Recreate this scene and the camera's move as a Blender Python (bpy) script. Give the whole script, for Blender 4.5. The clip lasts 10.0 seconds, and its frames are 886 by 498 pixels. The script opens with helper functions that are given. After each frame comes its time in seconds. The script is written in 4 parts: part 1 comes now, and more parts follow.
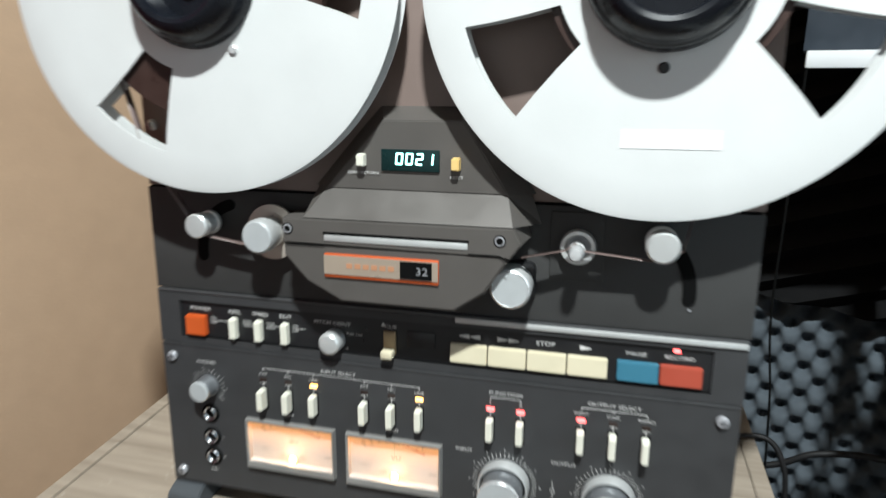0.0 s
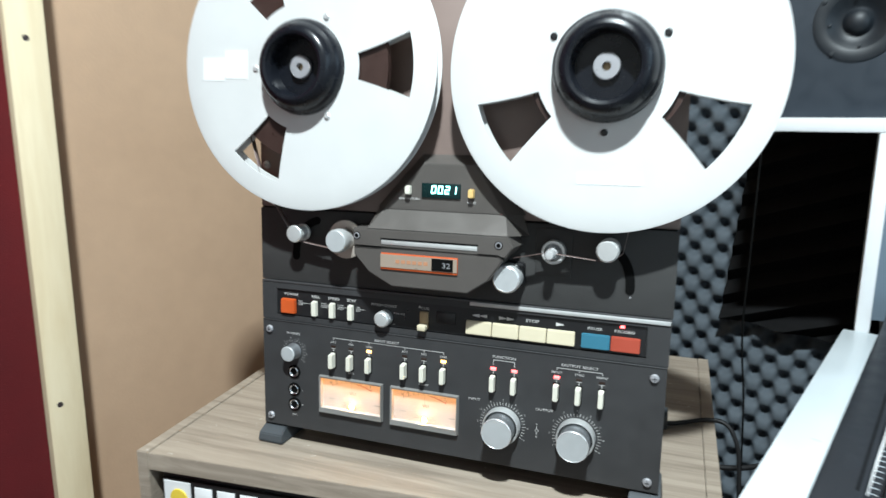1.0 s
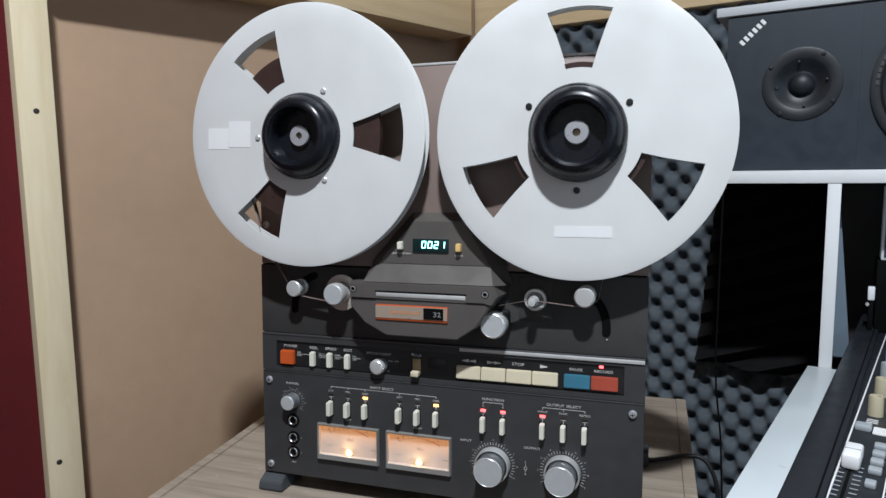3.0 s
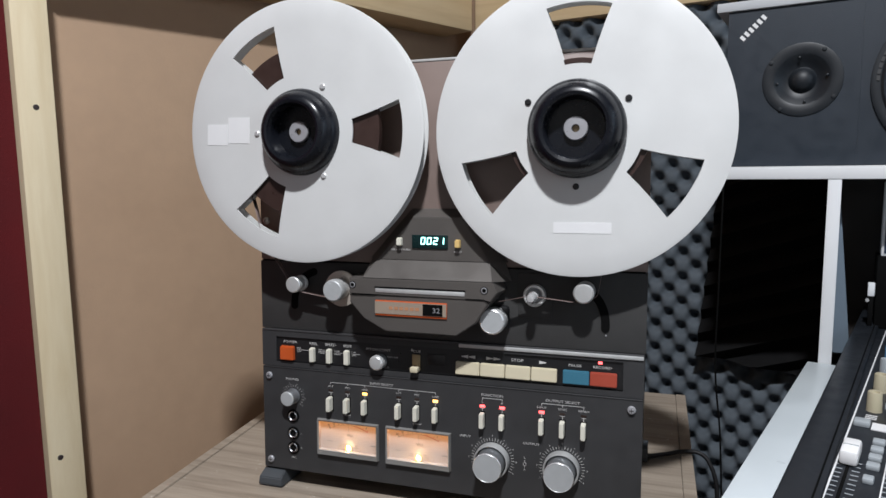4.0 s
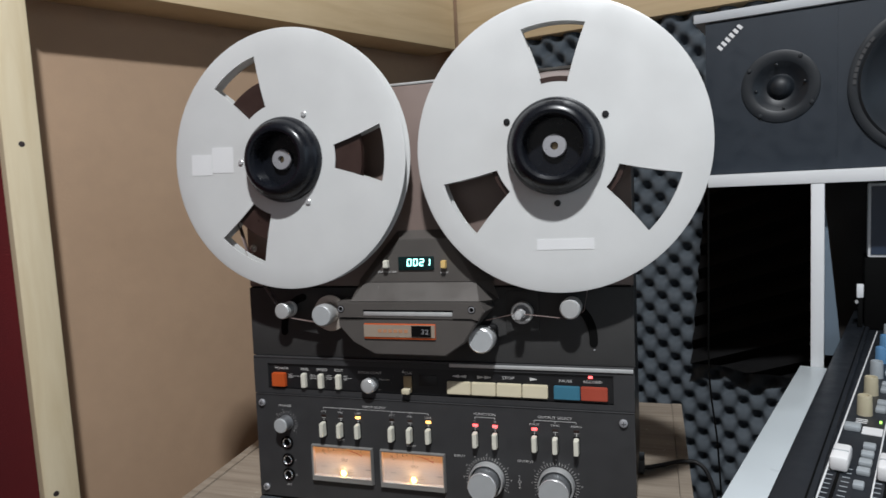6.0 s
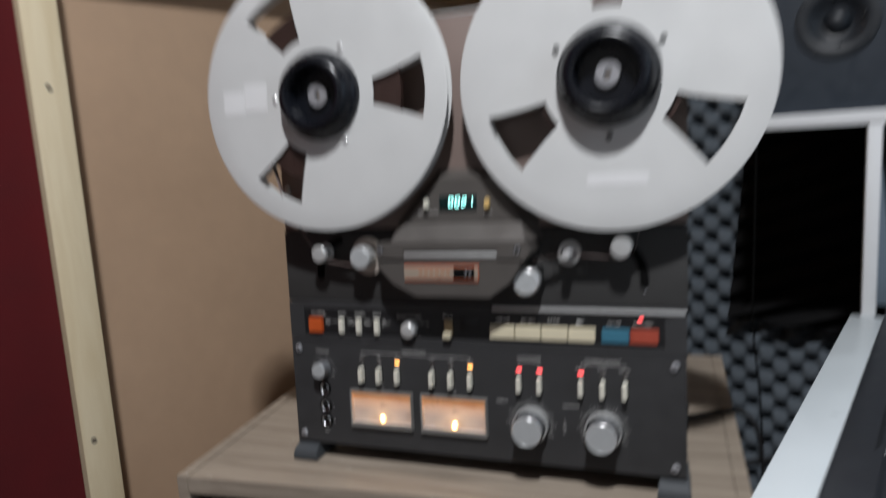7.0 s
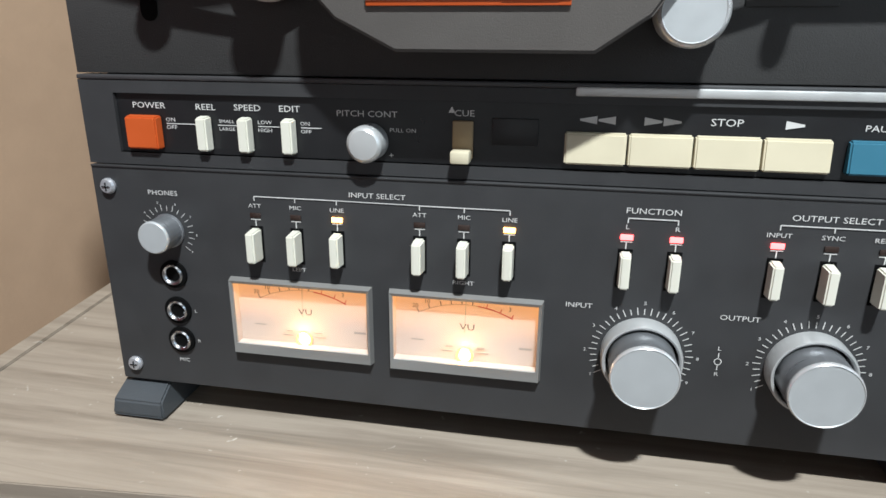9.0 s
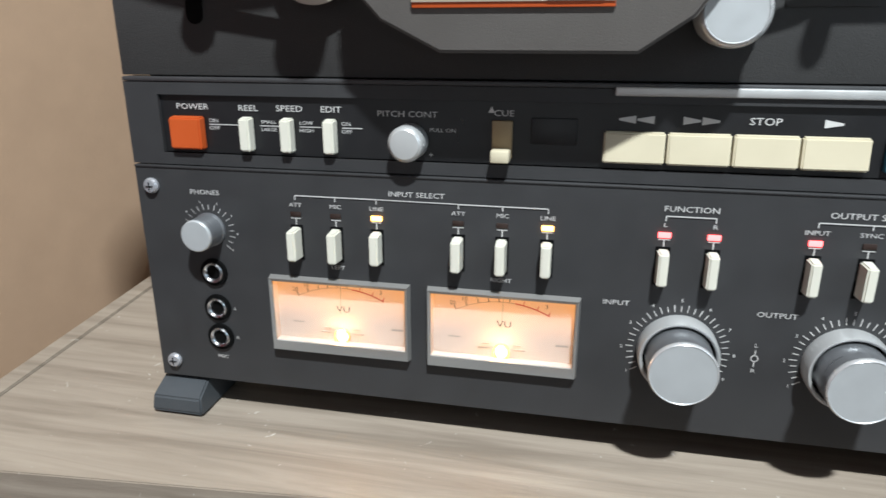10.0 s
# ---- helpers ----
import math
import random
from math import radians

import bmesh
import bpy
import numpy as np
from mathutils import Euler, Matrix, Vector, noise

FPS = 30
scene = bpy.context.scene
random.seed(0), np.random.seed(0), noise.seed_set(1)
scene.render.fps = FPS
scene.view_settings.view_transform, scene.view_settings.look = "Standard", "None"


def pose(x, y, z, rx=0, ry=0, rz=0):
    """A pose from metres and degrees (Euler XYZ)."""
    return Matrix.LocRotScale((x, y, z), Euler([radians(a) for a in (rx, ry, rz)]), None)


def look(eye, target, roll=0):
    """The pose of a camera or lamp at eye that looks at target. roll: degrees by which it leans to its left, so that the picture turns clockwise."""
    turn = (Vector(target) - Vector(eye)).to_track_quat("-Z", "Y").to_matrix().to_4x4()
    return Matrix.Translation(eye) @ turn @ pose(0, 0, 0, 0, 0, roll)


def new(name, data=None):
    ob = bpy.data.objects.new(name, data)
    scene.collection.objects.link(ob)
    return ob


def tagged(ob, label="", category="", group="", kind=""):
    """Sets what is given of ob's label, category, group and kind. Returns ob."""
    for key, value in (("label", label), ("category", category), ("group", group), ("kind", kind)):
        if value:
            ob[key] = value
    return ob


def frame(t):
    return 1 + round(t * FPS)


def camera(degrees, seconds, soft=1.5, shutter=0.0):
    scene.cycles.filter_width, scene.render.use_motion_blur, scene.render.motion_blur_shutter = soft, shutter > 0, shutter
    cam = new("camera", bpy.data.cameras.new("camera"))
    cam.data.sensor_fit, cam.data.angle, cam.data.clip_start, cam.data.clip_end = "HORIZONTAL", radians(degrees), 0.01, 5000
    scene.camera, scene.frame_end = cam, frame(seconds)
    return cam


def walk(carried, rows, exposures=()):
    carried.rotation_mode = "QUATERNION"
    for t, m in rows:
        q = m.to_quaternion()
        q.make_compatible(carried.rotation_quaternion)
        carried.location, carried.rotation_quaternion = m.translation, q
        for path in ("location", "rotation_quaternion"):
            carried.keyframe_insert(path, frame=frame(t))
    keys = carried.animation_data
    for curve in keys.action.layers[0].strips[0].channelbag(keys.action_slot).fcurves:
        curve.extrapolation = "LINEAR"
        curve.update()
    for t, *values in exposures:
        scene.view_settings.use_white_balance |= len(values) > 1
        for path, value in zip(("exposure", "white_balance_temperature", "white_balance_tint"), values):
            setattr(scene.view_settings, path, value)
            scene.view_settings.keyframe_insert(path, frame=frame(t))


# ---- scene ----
cam = camera(67.68, 10.0, soft=1.5, shutter=0.9)
PATH = [
    (0, (0.1260, -0.3976, 0.9586), (-0.3803, 1.4629, 0.4274), -0.33),
    (0.5, (0.1694, -0.4872, 0.9555), (-0.4238, 1.3637, 0.4840), -0.09),
    (1, (0.2066, -0.5769, 0.9668), (-0.4588, 1.2697, 0.5832), 0.40),
    (1.5, (0.2172, -0.6248, 0.9663), (-0.3906, 1.2556, 0.6582), -0.89),
    (2, (0.2173, -0.6353, 0.9708), (-0.4101, 1.2473, 0.7213), -1.62),
    (2.5, (0.2145, -0.6287, 0.9741), (-0.4003, 1.2609, 0.7475), -0.79),
    (4, (0.2172, -0.6277, 0.9749), (-0.4039, 1.2582, 0.7344), -0.73),
    (4.5, (0.2157, -0.6277, 0.9702), (-0.4121, 1.2549, 0.7218), -0.82),
    (5, (0.2172, -0.6297, 0.9742), (-0.4087, 1.2550, 0.7377), -1.23),
    (5.5, (0.2231, -0.6287, 0.9785), (-0.4108, 1.2569, 0.7721), -2.39),
    (5.7, (0.2294, -0.6237, 0.9812), (-0.3739, 1.2730, 0.7845), -3.16),
    (6.8, (0.2160, -0.6391, 0.9772), (-0.4522, 1.2336, 0.7617), -2.75),
    (7, (0.1984, -0.6147, 0.9536), (-0.4681, 1.2477, 0.6584), -3.38),
    (7.5, (0.1322, -0.4940, 0.9265), (-0.4893, 1.3641, 0.5250), -4.14),
    (8, (0.0737, -0.3757, 0.8931), (-0.4464, 1.4891, 0.3911), -1.86),
    (8.5, (0.0351, -0.2956, 0.8481), (-0.3693, 1.5518, 0.1972), -0.76),
    (9, (0.0251, -0.2784, 0.8295), (-0.3397, 1.5604, 0.1324), -0.20),
    (9.5, (0.0216, -0.2818, 0.8316), (-0.3607, 1.5509, 0.1278), -0.77),
    (10, (0.0128, -0.2864, 0.8290), (-0.3791, 1.5502, 0.1412), -0.47),
]
# the deck leans back a little on its front feet
TIP = pose(0, 0, 0.62) @ pose(0, 0, 0, -2.3) @ pose(0, 0, -0.62)
walk(cam, [(t, look(eye, target, roll)) for t, eye, target, roll in PATH],
     exposures=[(0.0, 0.60, 6500, 5), (0.5, 0.70, 6350, 4), (1.0, 0.74, 6200, 3), (1.5, 0.50, 6080, 2), (2.0, 0.33, 6120, 6), (2.5, -0.06, 6150, 9), (4.0, -0.06, 6520, 14), (5.0, 0.02, 6560, 12), (5.5, -0.12, 6580, 12), (5.7, -0.18, 6580, 12), (6.8, -0.42, 6640, 14), (7.0, -0.42, 6600, 14), (7.5, 0.64, 6400, 10), (8.0, 0.68, 6200, 8), (8.5, 0.62, 6350, 8), (9.5, 0.57, 6330, 8), (10.0, 0.57, 6330, 8)])

# ---- world and lights ----
world = bpy.data.worlds.new("world")
scene.world = world
world.use_nodes = True
world.node_tree.nodes["Background"].inputs[0].default_value = (0.02, 0.022, 0.025, 1)
world.node_tree.nodes["Background"].inputs[1].default_value = 1.0

ROOM = pose(0, 0, 0, 0, 0, -12.5)
DESK = pose(0.4031, 0.3241, 0, 0, 0, -18.2)
LEFT = pose(-0.541, 0.028, 0, 0, 0, -25.5)   # the board wall runs askew to the back wall
LAMP_AT = (0.28, -0.83, 2.20)


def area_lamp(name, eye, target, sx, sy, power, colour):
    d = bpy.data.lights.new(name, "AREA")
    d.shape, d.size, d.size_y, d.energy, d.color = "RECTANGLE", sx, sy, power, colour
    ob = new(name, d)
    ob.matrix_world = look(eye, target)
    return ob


area_lamp("ceiling_lamp_light", LAMP_AT, (0.28, -0.829, 0.0), 0.10, 0.06, 44.0, (0.90, 0.95, 0.98))
# added cool fill lamp from the right; its true source is unknown
area_lamp("side_fill_light", ROOM @ Vector((1.97, -0.10, 1.35)), ROOM @ Vector((0.2, 0.5, 0.7)), 1.6, 1.2, 8.5, (0.62, 0.82, 1.0))


# ---- materials ----
def mat(name, colour, rough=0.5, metal=0.0, var=0.12, scale=30.0, bump=0.0, bscale=300.0, stretch=(1, 1, 1), rvar=0.08,
        emit=None, power=0.0, glass=False, spec=0.5, coat=0.0):
    m = bpy.data.materials.new(name)
    m.use_nodes = True
    nt = m.node_tree
    n, l = nt.nodes, nt.links
    p = n["Principled BSDF"]
    p.inputs["Roughness"].default_value = rough
    p.inputs["Metallic"].default_value = metal
    p.inputs["Specular IOR Level"].default_value = spec
    p.inputs["Coat Weight"].default_value = coat
    p.inputs["Base Color"].default_value = (*colour, 1)
    if glass:
        p.inputs["Transmission Weight"].default_value = 1.0
        p.inputs["IOR"].default_value = 1.45
        return m
    if emit:
        p.inputs["Emission Color"].default_value = (*emit, 1)
        p.inputs["Emission Strength"].default_value = power
    co = n.new("ShaderNodeTexCoord")
    mp = n.new("ShaderNodeMapping")
    mp.inputs["Scale"].default_value = stretch
    l.new(co.outputs["Object"], mp.inputs["Vector"])
    if var > 0:
        a = n.new("ShaderNodeTexNoise")
        a.inputs["Scale"].default_value = scale
        a.inputs["Detail"].default_value = 6
        b = n.new("ShaderNodeTexNoise")
        b.inputs["Scale"].default_value = scale * 0.13
        b.inputs["Detail"].default_value = 3
        l.new(mp.outputs[0], a.inputs["Vector"])
        l.new(mp.outputs[0], b.inputs["Vector"])
        mx = n.new("ShaderNodeMath")
        mx.operation = "ADD"
        l.new(a.outputs["Fac"], mx.inputs[0])
        l.new(b.outputs["Fac"], mx.inputs[1])
        r = n.new("ShaderNodeMapRange")
        r.inputs["From Min"].default_value, r.inputs["From Max"].default_value = 0.6, 1.4
        r.inputs["To Min"].default_value, r.inputs["To Max"].default_value = 1 - var, 1 + var
        l.new(mx.outputs[0], r.inputs["Value"])
        c = n.new("ShaderNodeMix")
        c.data_type, c.blend_type = "RGBA", "MULTIPLY"
        c.inputs["Factor"].default_value = 1
        c.inputs["A"].default_value = (*colour, 1)
        l.new(r.outputs[0], c.inputs["B"])
        l.new(c.outputs["Result"], p.inputs["Base Color"])
        q = n.new("ShaderNodeMapRange")
        q.inputs["From Min"].default_value, q.inputs["From Max"].default_value = 0.3, 0.7
        q.inputs["To Min"].default_value, q.inputs["To Max"].default_value = max(0.02, rough - rvar), min(1, rough + rvar)
        l.new(a.outputs["Fac"], q.inputs["Value"])
        l.new(q.outputs[0], p.inputs["Roughness"])
    if bump > 0:
        t = n.new("ShaderNodeTexNoise")
        t.inputs["Scale"].default_value = bscale
        t.inputs["Detail"].default_value = 4
        l.new(mp.outputs[0], t.inputs["Vector"])
        u = n.new("ShaderNodeBump")
        u.inputs["Strength"].default_value = bump
        u.inputs["Distance"].default_value = 0.002
        l.new(t.outputs["Fac"], u.inputs["Height"])
        l.new(u.outputs[0], p.inputs["Normal"])
    return m


def wood_mat(name, light, dark, stretch, rough=0.5, scale=6.0, contrast=1.0, scuffs=0.0):
    m = mat(name, light, rough, var=0.0, bump=0.12, bscale=60, stretch=stretch)
    nt = m.node_tree
    n, l = nt.nodes, nt.links
    mp = next(x for x in n if x.type == "MAPPING")
    w = n.new("ShaderNodeTexNoise")
    w.inputs["Scale"].default_value = scale
    w.inputs["Detail"].default_value = 8
    w.inputs["Roughness"].default_value = 0.62
    w.inputs["Distortion"].default_value = 0.6
    l.new(mp.outputs[0], w.inputs["Vector"])
    ramp = n.new("ShaderNodeValToRGB")
    e = ramp.color_ramp.elements
    e[0].position, e[1].position = 0.5 - 0.22 / contrast, 0.5 + 0.2 / contrast
    e[0].color, e[1].color = (*dark, 1), (*light, 1)
    l.new(w.outputs["Fac"], ramp.inputs[0])
    if scuffs <= 0:
        l.new(ramp.outputs[0], n["Principled BSDF"].inputs["Base Color"])
        return m
    co = next(x for x in n if x.type == "TEX_COORD")
    sc = n.new("ShaderNodeTexNoise")
    sc.inputs["Scale"].default_value = 55
    sc.inputs["Detail"].default_value = 3
    sc.inputs["Distortion"].default_value = 2.5
    l.new(co.outputs["Object"], sc.inputs["Vector"])
    pick = n.new("ShaderNodeMapRange")
    pick.inputs["From Min"].default_value, pick.inputs["From Max"].default_value = 0.70, 0.76
    pick.inputs["To Max"].default_value = scuffs
    l.new(sc.outputs["Fac"], pick.inputs["Value"])
    cm = n.new("ShaderNodeMix")
    cm.data_type = "RGBA"
    l.new(pick.outputs[0], cm.inputs["Factor"])
    l.new(ramp.outputs[0], cm.inputs["A"])
    cm.inputs["B"].default_value = (0.62, 0.58, 0.52, 1)
    l.new(cm.outputs["Result"], n["Principled BSDF"].inputs["Base Color"])
    return m


M = {
    "panel": mat("charcoal_panel_paint", (0.0385, 0.0385, 0.0398), 0.50, var=0.12, scale=60, bump=0.07, bscale=2200, spec=0.40),
    "mid": mat("charcoal_transport_paint", (0.049, 0.048, 0.047), 0.55, var=0.10, scale=40, bump=0.15, bscale=1500, spec=0.25),
    "brown": mat("brown_grey_top_paint", (0.22, 0.165, 0.145), 0.45, var=0.08, scale=30, bump=0.10, bscale=1400),
    "cover": mat("grey_metal_cover_paint", (0.108, 0.098, 0.090), 0.42, metal=0.25, var=0.08, scale=40, bump=0.08, bscale=1600),
    "black": mat("black_plastic", (0.012, 0.012, 0.013), 0.35, var=0.15, scale=60),
    # paints in the shade of holes, slots and gaps; matt black parts use it too
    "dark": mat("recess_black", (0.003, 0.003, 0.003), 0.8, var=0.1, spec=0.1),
    "hub": mat("black_moulded_hub", (0.006, 0.007, 0.010), 0.28, var=0.2, scale=50, spec=0.35),
    "reel": mat("white_anodised_reel_metal", (0.67, 0.675, 0.665), 0.38, metal=0.1, var=0.05, scale=25, bump=0.02, bscale=700),
    "alu": mat("satin_aluminium", (0.64, 0.645, 0.635), 0.36, metal=0.5, var=0.06, scale=80, bump=0.03, bscale=900),
    "chrome": mat("polished_steel", (0.70, 0.70, 0.70), 0.25, metal=0.5, var=0.05, scale=60),
    "trim": mat("pale_metal_trim", (0.42, 0.42, 0.44), 0.35, metal=0.4, var=0.06, scale=60),
    "strip": mat("dark_toned_metal", (0.065, 0.065, 0.067), 0.42, metal=0.25, var=0.08, scale=60),
    "cream": mat("cream_plastic_button", (0.62, 0.555, 0.40), 0.4, var=0.05, scale=60),
    "ivory": mat("ivory_plastic_switch", (0.72, 0.70, 0.60), 0.4, var=0.05, scale=60),
    "yellow": mat("yellowed_plastic", (0.75, 0.52, 0.20), 0.4, var=0.05),
    "tan": mat("tan_lever_housing", (0.34, 0.25, 0.14), 0.5, var=0.08),
    "orange": mat("orange_plastic", (0.54, 0.09, 0.018), 0.4, var=0.06, scale=60),
    "red": mat("red_plastic_button", (0.34, 0.055, 0.03), 0.4, var=0.06, scale=60),
    "blue": mat("teal_blue_plastic_button", (0.035, 0.15, 0.22), 0.4, var=0.06, scale=60),
    "ink": mat("white_print", (0.62, 0.61, 0.59), 0.6, var=0.0),
    "blackink": mat("black_print", (0.03, 0.02, 0.02), 0.6, var=0.0),
    "scaleink": mat("brown_scale_print", (0.07, 0.04, 0.03), 0.6, var=0.0),
    "champagne": mat("champagne_badge_metal", (0.46, 0.37, 0.29), 0.35, metal=0.4, var=0.05),
    "badgeink": mat("faded_orange_print", (0.46, 0.22, 0.12), 0.5, var=0.0),
    "brass": mat("pale_flange_metal", (0.56, 0.50, 0.44), 0.34, metal=0.45, var=0.06, scale=60),
    "amber": mat("amber_bulb_hood", (0.62, 0.42, 0.16), 0.35, var=0.05),
    # desk rail white with the cool side light tinted into it
    "rail": mat("blue_lit_white_laminate", (0.62, 0.68, 0.71), 0.35, var=0.04, scale=20),
    "bluepanel": mat("blue_grey_shaded_side", (0.13, 0.17, 0.21), 0.5, var=0.06, scale=15),
    "markink": mat("grey_brown_print", (0.26, 0.20, 0.17), 0.6, var=0.0),
    "steel": mat("worn_steel", (0.52, 0.52, 0.53), 0.26, metal=1.0, var=0.08, scale=90, rvar=0.1),
    # sides darkened against the faces: the fall of light is in the colour
    "side": mat("darkened_aluminium_side", (0.30, 0.31, 0.325), 0.34, metal=0.7, var=0.10, scale=60, stretch=(1, 12, 1)),
    "face": mat("spun_aluminium_face", (0.52, 0.54, 0.545), 0.40, metal=0.3, var=0.06, scale=120),
    "case": mat("dark_brown_case_finish", (0.030, 0.027, 0.026), 0.5, var=0.08, scale=20),
    "lid": mat("pale_grey_board", (0.50, 0.52, 0.54), 0.45, var=0.06, scale=15),
    "redink": mat("red_print", (0.55, 0.05, 0.03), 0.6, var=0.0),
    "meterframe": mat("meter_bezel_grey", (0.20, 0.195, 0.185), 0.4, var=0.06),
    "dial": mat("glow_painted_meter_card", (0.27, 0.26, 0.245), 0.75, var=0.03, scale=80, emit=(1.0, 0.37, 0.085), power=0.40),
    "bulb": mat("warm_bulb", (1, 0.8, 0.5), 0.5, var=0, emit=(1.0, 0.66, 0.30), power=5.0),
    "led_amber": mat("amber_lamp", (1, 0.6, 0.2), 0.4, var=0, emit=(1.0, 0.46, 0.10), power=5.0),
    "led_red": mat("red_lamp", (1, 0.1, 0.1), 0.4, var=0, emit=(1.0, 0.10, 0.10), power=4.0),
    "led_off": mat("unlit_lamp", (0.035, 0.022, 0.018), 0.3, var=0.05),
    "digit": mat("teal_fluorescent_digit", (0.5, 1, 0.95), 0.5, var=0, emit=(0.35, 1.0, 0.92), power=4.0),
    "glow": mat("fluorescent_display_backing", (0.004, 0.02, 0.02), 0.25, var=0.05),
    "tape": mat("brown_magnetic_tape", (0.16, 0.115, 0.105), 0.3, var=0.12, scale=90, stretch=(1, 30, 1)),
    "tapeedge": mat("tape_pack_edge", (0.040, 0.022, 0.018), 0.35, var=0.2, scale=120),
    "mdf": mat("bare_mdf_board", (0.49, 0.335, 0.222), 0.75, var=0.06, scale=40, bump=0.12, bscale=220),
    "pine": wood_mat("pale_pine", (0.82, 0.71, 0.50), (0.70, 0.57, 0.36), (14, 14, 1.2), 0.6, 3.0),
    "pine_h": wood_mat("pale_pine_beam", (0.80, 0.63, 0.40), (0.66, 0.49, 0.28), (1.2, 1.2, 14), 0.6, 3.0),
    "oak": wood_mat("grey_oak_laminate", (0.372, 0.312, 0.250), (0.238, 0.194, 0.152), (1.4, 22, 22), 0.42, 4.0, 1.45, 0.85),
    "redcloth": mat("dark_red_cloth", (0.095, 0.010, 0.012), 0.9, var=0.14, scale=18, bump=0.4, bscale=500, spec=0.2),
    "foam": mat("blue_grey_foam", (0.115, 0.135, 0.155), 0.95, var=0.15, scale=40, bump=0.3, bscale=600, spec=0.1),
    "blackfoam": mat("black_foam", (0.011, 0.011, 0.0115), 0.97, var=0.2, scale=40, bump=0.3, bscale=600, spec=0.05),
    "white": mat("white_laminate", (0.78, 0.79, 0.80), 0.35, var=0.03, scale=20),
    "speaker": mat("slate_black_speaker_finish", (0.014, 0.0215, 0.032), 0.5, var=0.12, scale=60, bump=0.15, bscale=900),
    "cone": mat("black_cone", (0.008, 0.011, 0.015), 0.48, var=0.1),
    "mixer": mat("slate_mixer_metal", (0.014, 0.017, 0.022), 0.42, var=0.12, scale=50, bump=0.08, bscale=900),
    "mixgrey": mat("grey_mixer_cap", (0.33, 0.36, 0.38), 0.45, var=0.06),
    "mixblue": mat("blue_mixer_cap", (0.10, 0.24, 0.42), 0.45, var=0.06),
    "greenlight": mat("green_lamp", (0.4, 1, 0.2), 0.4, var=0, emit=(0.45, 1.0, 0.15), power=2.0),
    "screenglass": mat("dark_blue_screen_glass", (0.030, 0.045, 0.075), 0.12, var=0.08),
    "mixcream": mat("cream_mixer_knob", (0.45, 0.40, 0.28), 0.45, var=0.06),
    "cable": mat("black_cable_rubber", (0.010, 0.010, 0.011), 0.5, var=0.1),
    "foot": mat("slate_rubber_foot", (0.050, 0.056, 0.062), 0.6, var=0.1, bump=0.1, bscale=900),
    "plaster": mat("bounce_plaster", (0.48, 0.48, 0.48), 0.85, var=0.06, scale=5, bump=0.08, bscale=120),
    "carpet": mat("grey_brown_carpet", (0.12, 0.10, 0.09), 0.95, var=0.25, scale=60, bump=0.5, bscale=500),
    "lampface": mat("lamp_diffuser", (0.9, 0.9, 0.9), 0.5, var=0.0),
    "sign": mat("black_sign_vinyl", (0.010, 0.010, 0.010), 0.35, var=0.1),
    "signwhite": mat("white_vinyl", (0.75, 0.75, 0.75), 0.5, var=0.03),
    "signyellow": mat("yellow_vinyl", (0.75, 0.55, 0.06), 0.5, var=0.03),
    "glass": mat("clear_pane", (1, 1, 1), 0.02, glass=True),
}


# the bulb's warm glow is painted into the card, stronger towards the top
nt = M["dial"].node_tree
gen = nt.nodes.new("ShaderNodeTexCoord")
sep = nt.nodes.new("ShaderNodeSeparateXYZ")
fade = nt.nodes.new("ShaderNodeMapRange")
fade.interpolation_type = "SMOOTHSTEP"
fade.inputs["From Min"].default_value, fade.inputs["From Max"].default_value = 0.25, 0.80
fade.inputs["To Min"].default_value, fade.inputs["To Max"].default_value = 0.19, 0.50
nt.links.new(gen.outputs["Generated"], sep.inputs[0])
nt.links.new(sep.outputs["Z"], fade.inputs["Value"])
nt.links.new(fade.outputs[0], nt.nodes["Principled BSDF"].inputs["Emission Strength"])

# ---- mesh helpers ----
def box(bm, x0, x1, y0, y1, z0, z1, bev=0.0, seg=2):
    vs = [bm.verts.new((x, y, z)) for x in (x0, x1) for y in (y0, y1) for z in (z0, z1)]
    fs = [(0, 1, 3, 2), (4, 6, 7, 5), (0, 4, 5, 1), (2, 3, 7, 6), (0, 2, 6, 4), (1, 5, 7, 3)]
    faces = [bm.faces.new([vs[i] for i in f]) for f in fs]
    if bev > 0:
        es = list({e for f in faces for e in f.edges})
        bmesh.ops.bevel(bm, geom=es, offset=bev, segments=seg, affect="EDGES", profile=0.5)
    return bm


def B(*a, **k):
    return box(bmesh.new(), *a, **k)


def lathe(bm, prof, cx, cz, seg=48, cy=0.0):
    """Turn (radius, y) pairs about an axis along y through (cx, cz)."""
    rings = []
    for r, y in prof:
        if r < 1e-6:
            rings.append([bm.verts.new((cx, cy + y, cz))])
        else:
            rings.append([bm.verts.new((cx + r * math.cos(2 * math.pi * i / seg), cy + y, cz + r * math.sin(2 * math.pi * i / seg))) for i in range(seg)])
    for a, b in zip(rings, rings[1:]):
        for i in range(seg):
            j = (i + 1) % seg
            q = [a[i % len(a)], a[j % len(a)], b[j % len(b)], b[i % len(b)]]
            u = []
            for v in q:
                if v not in u:
                    u.append(v)
            if len(u) > 2:
                bm.faces.new(u)
    return bm


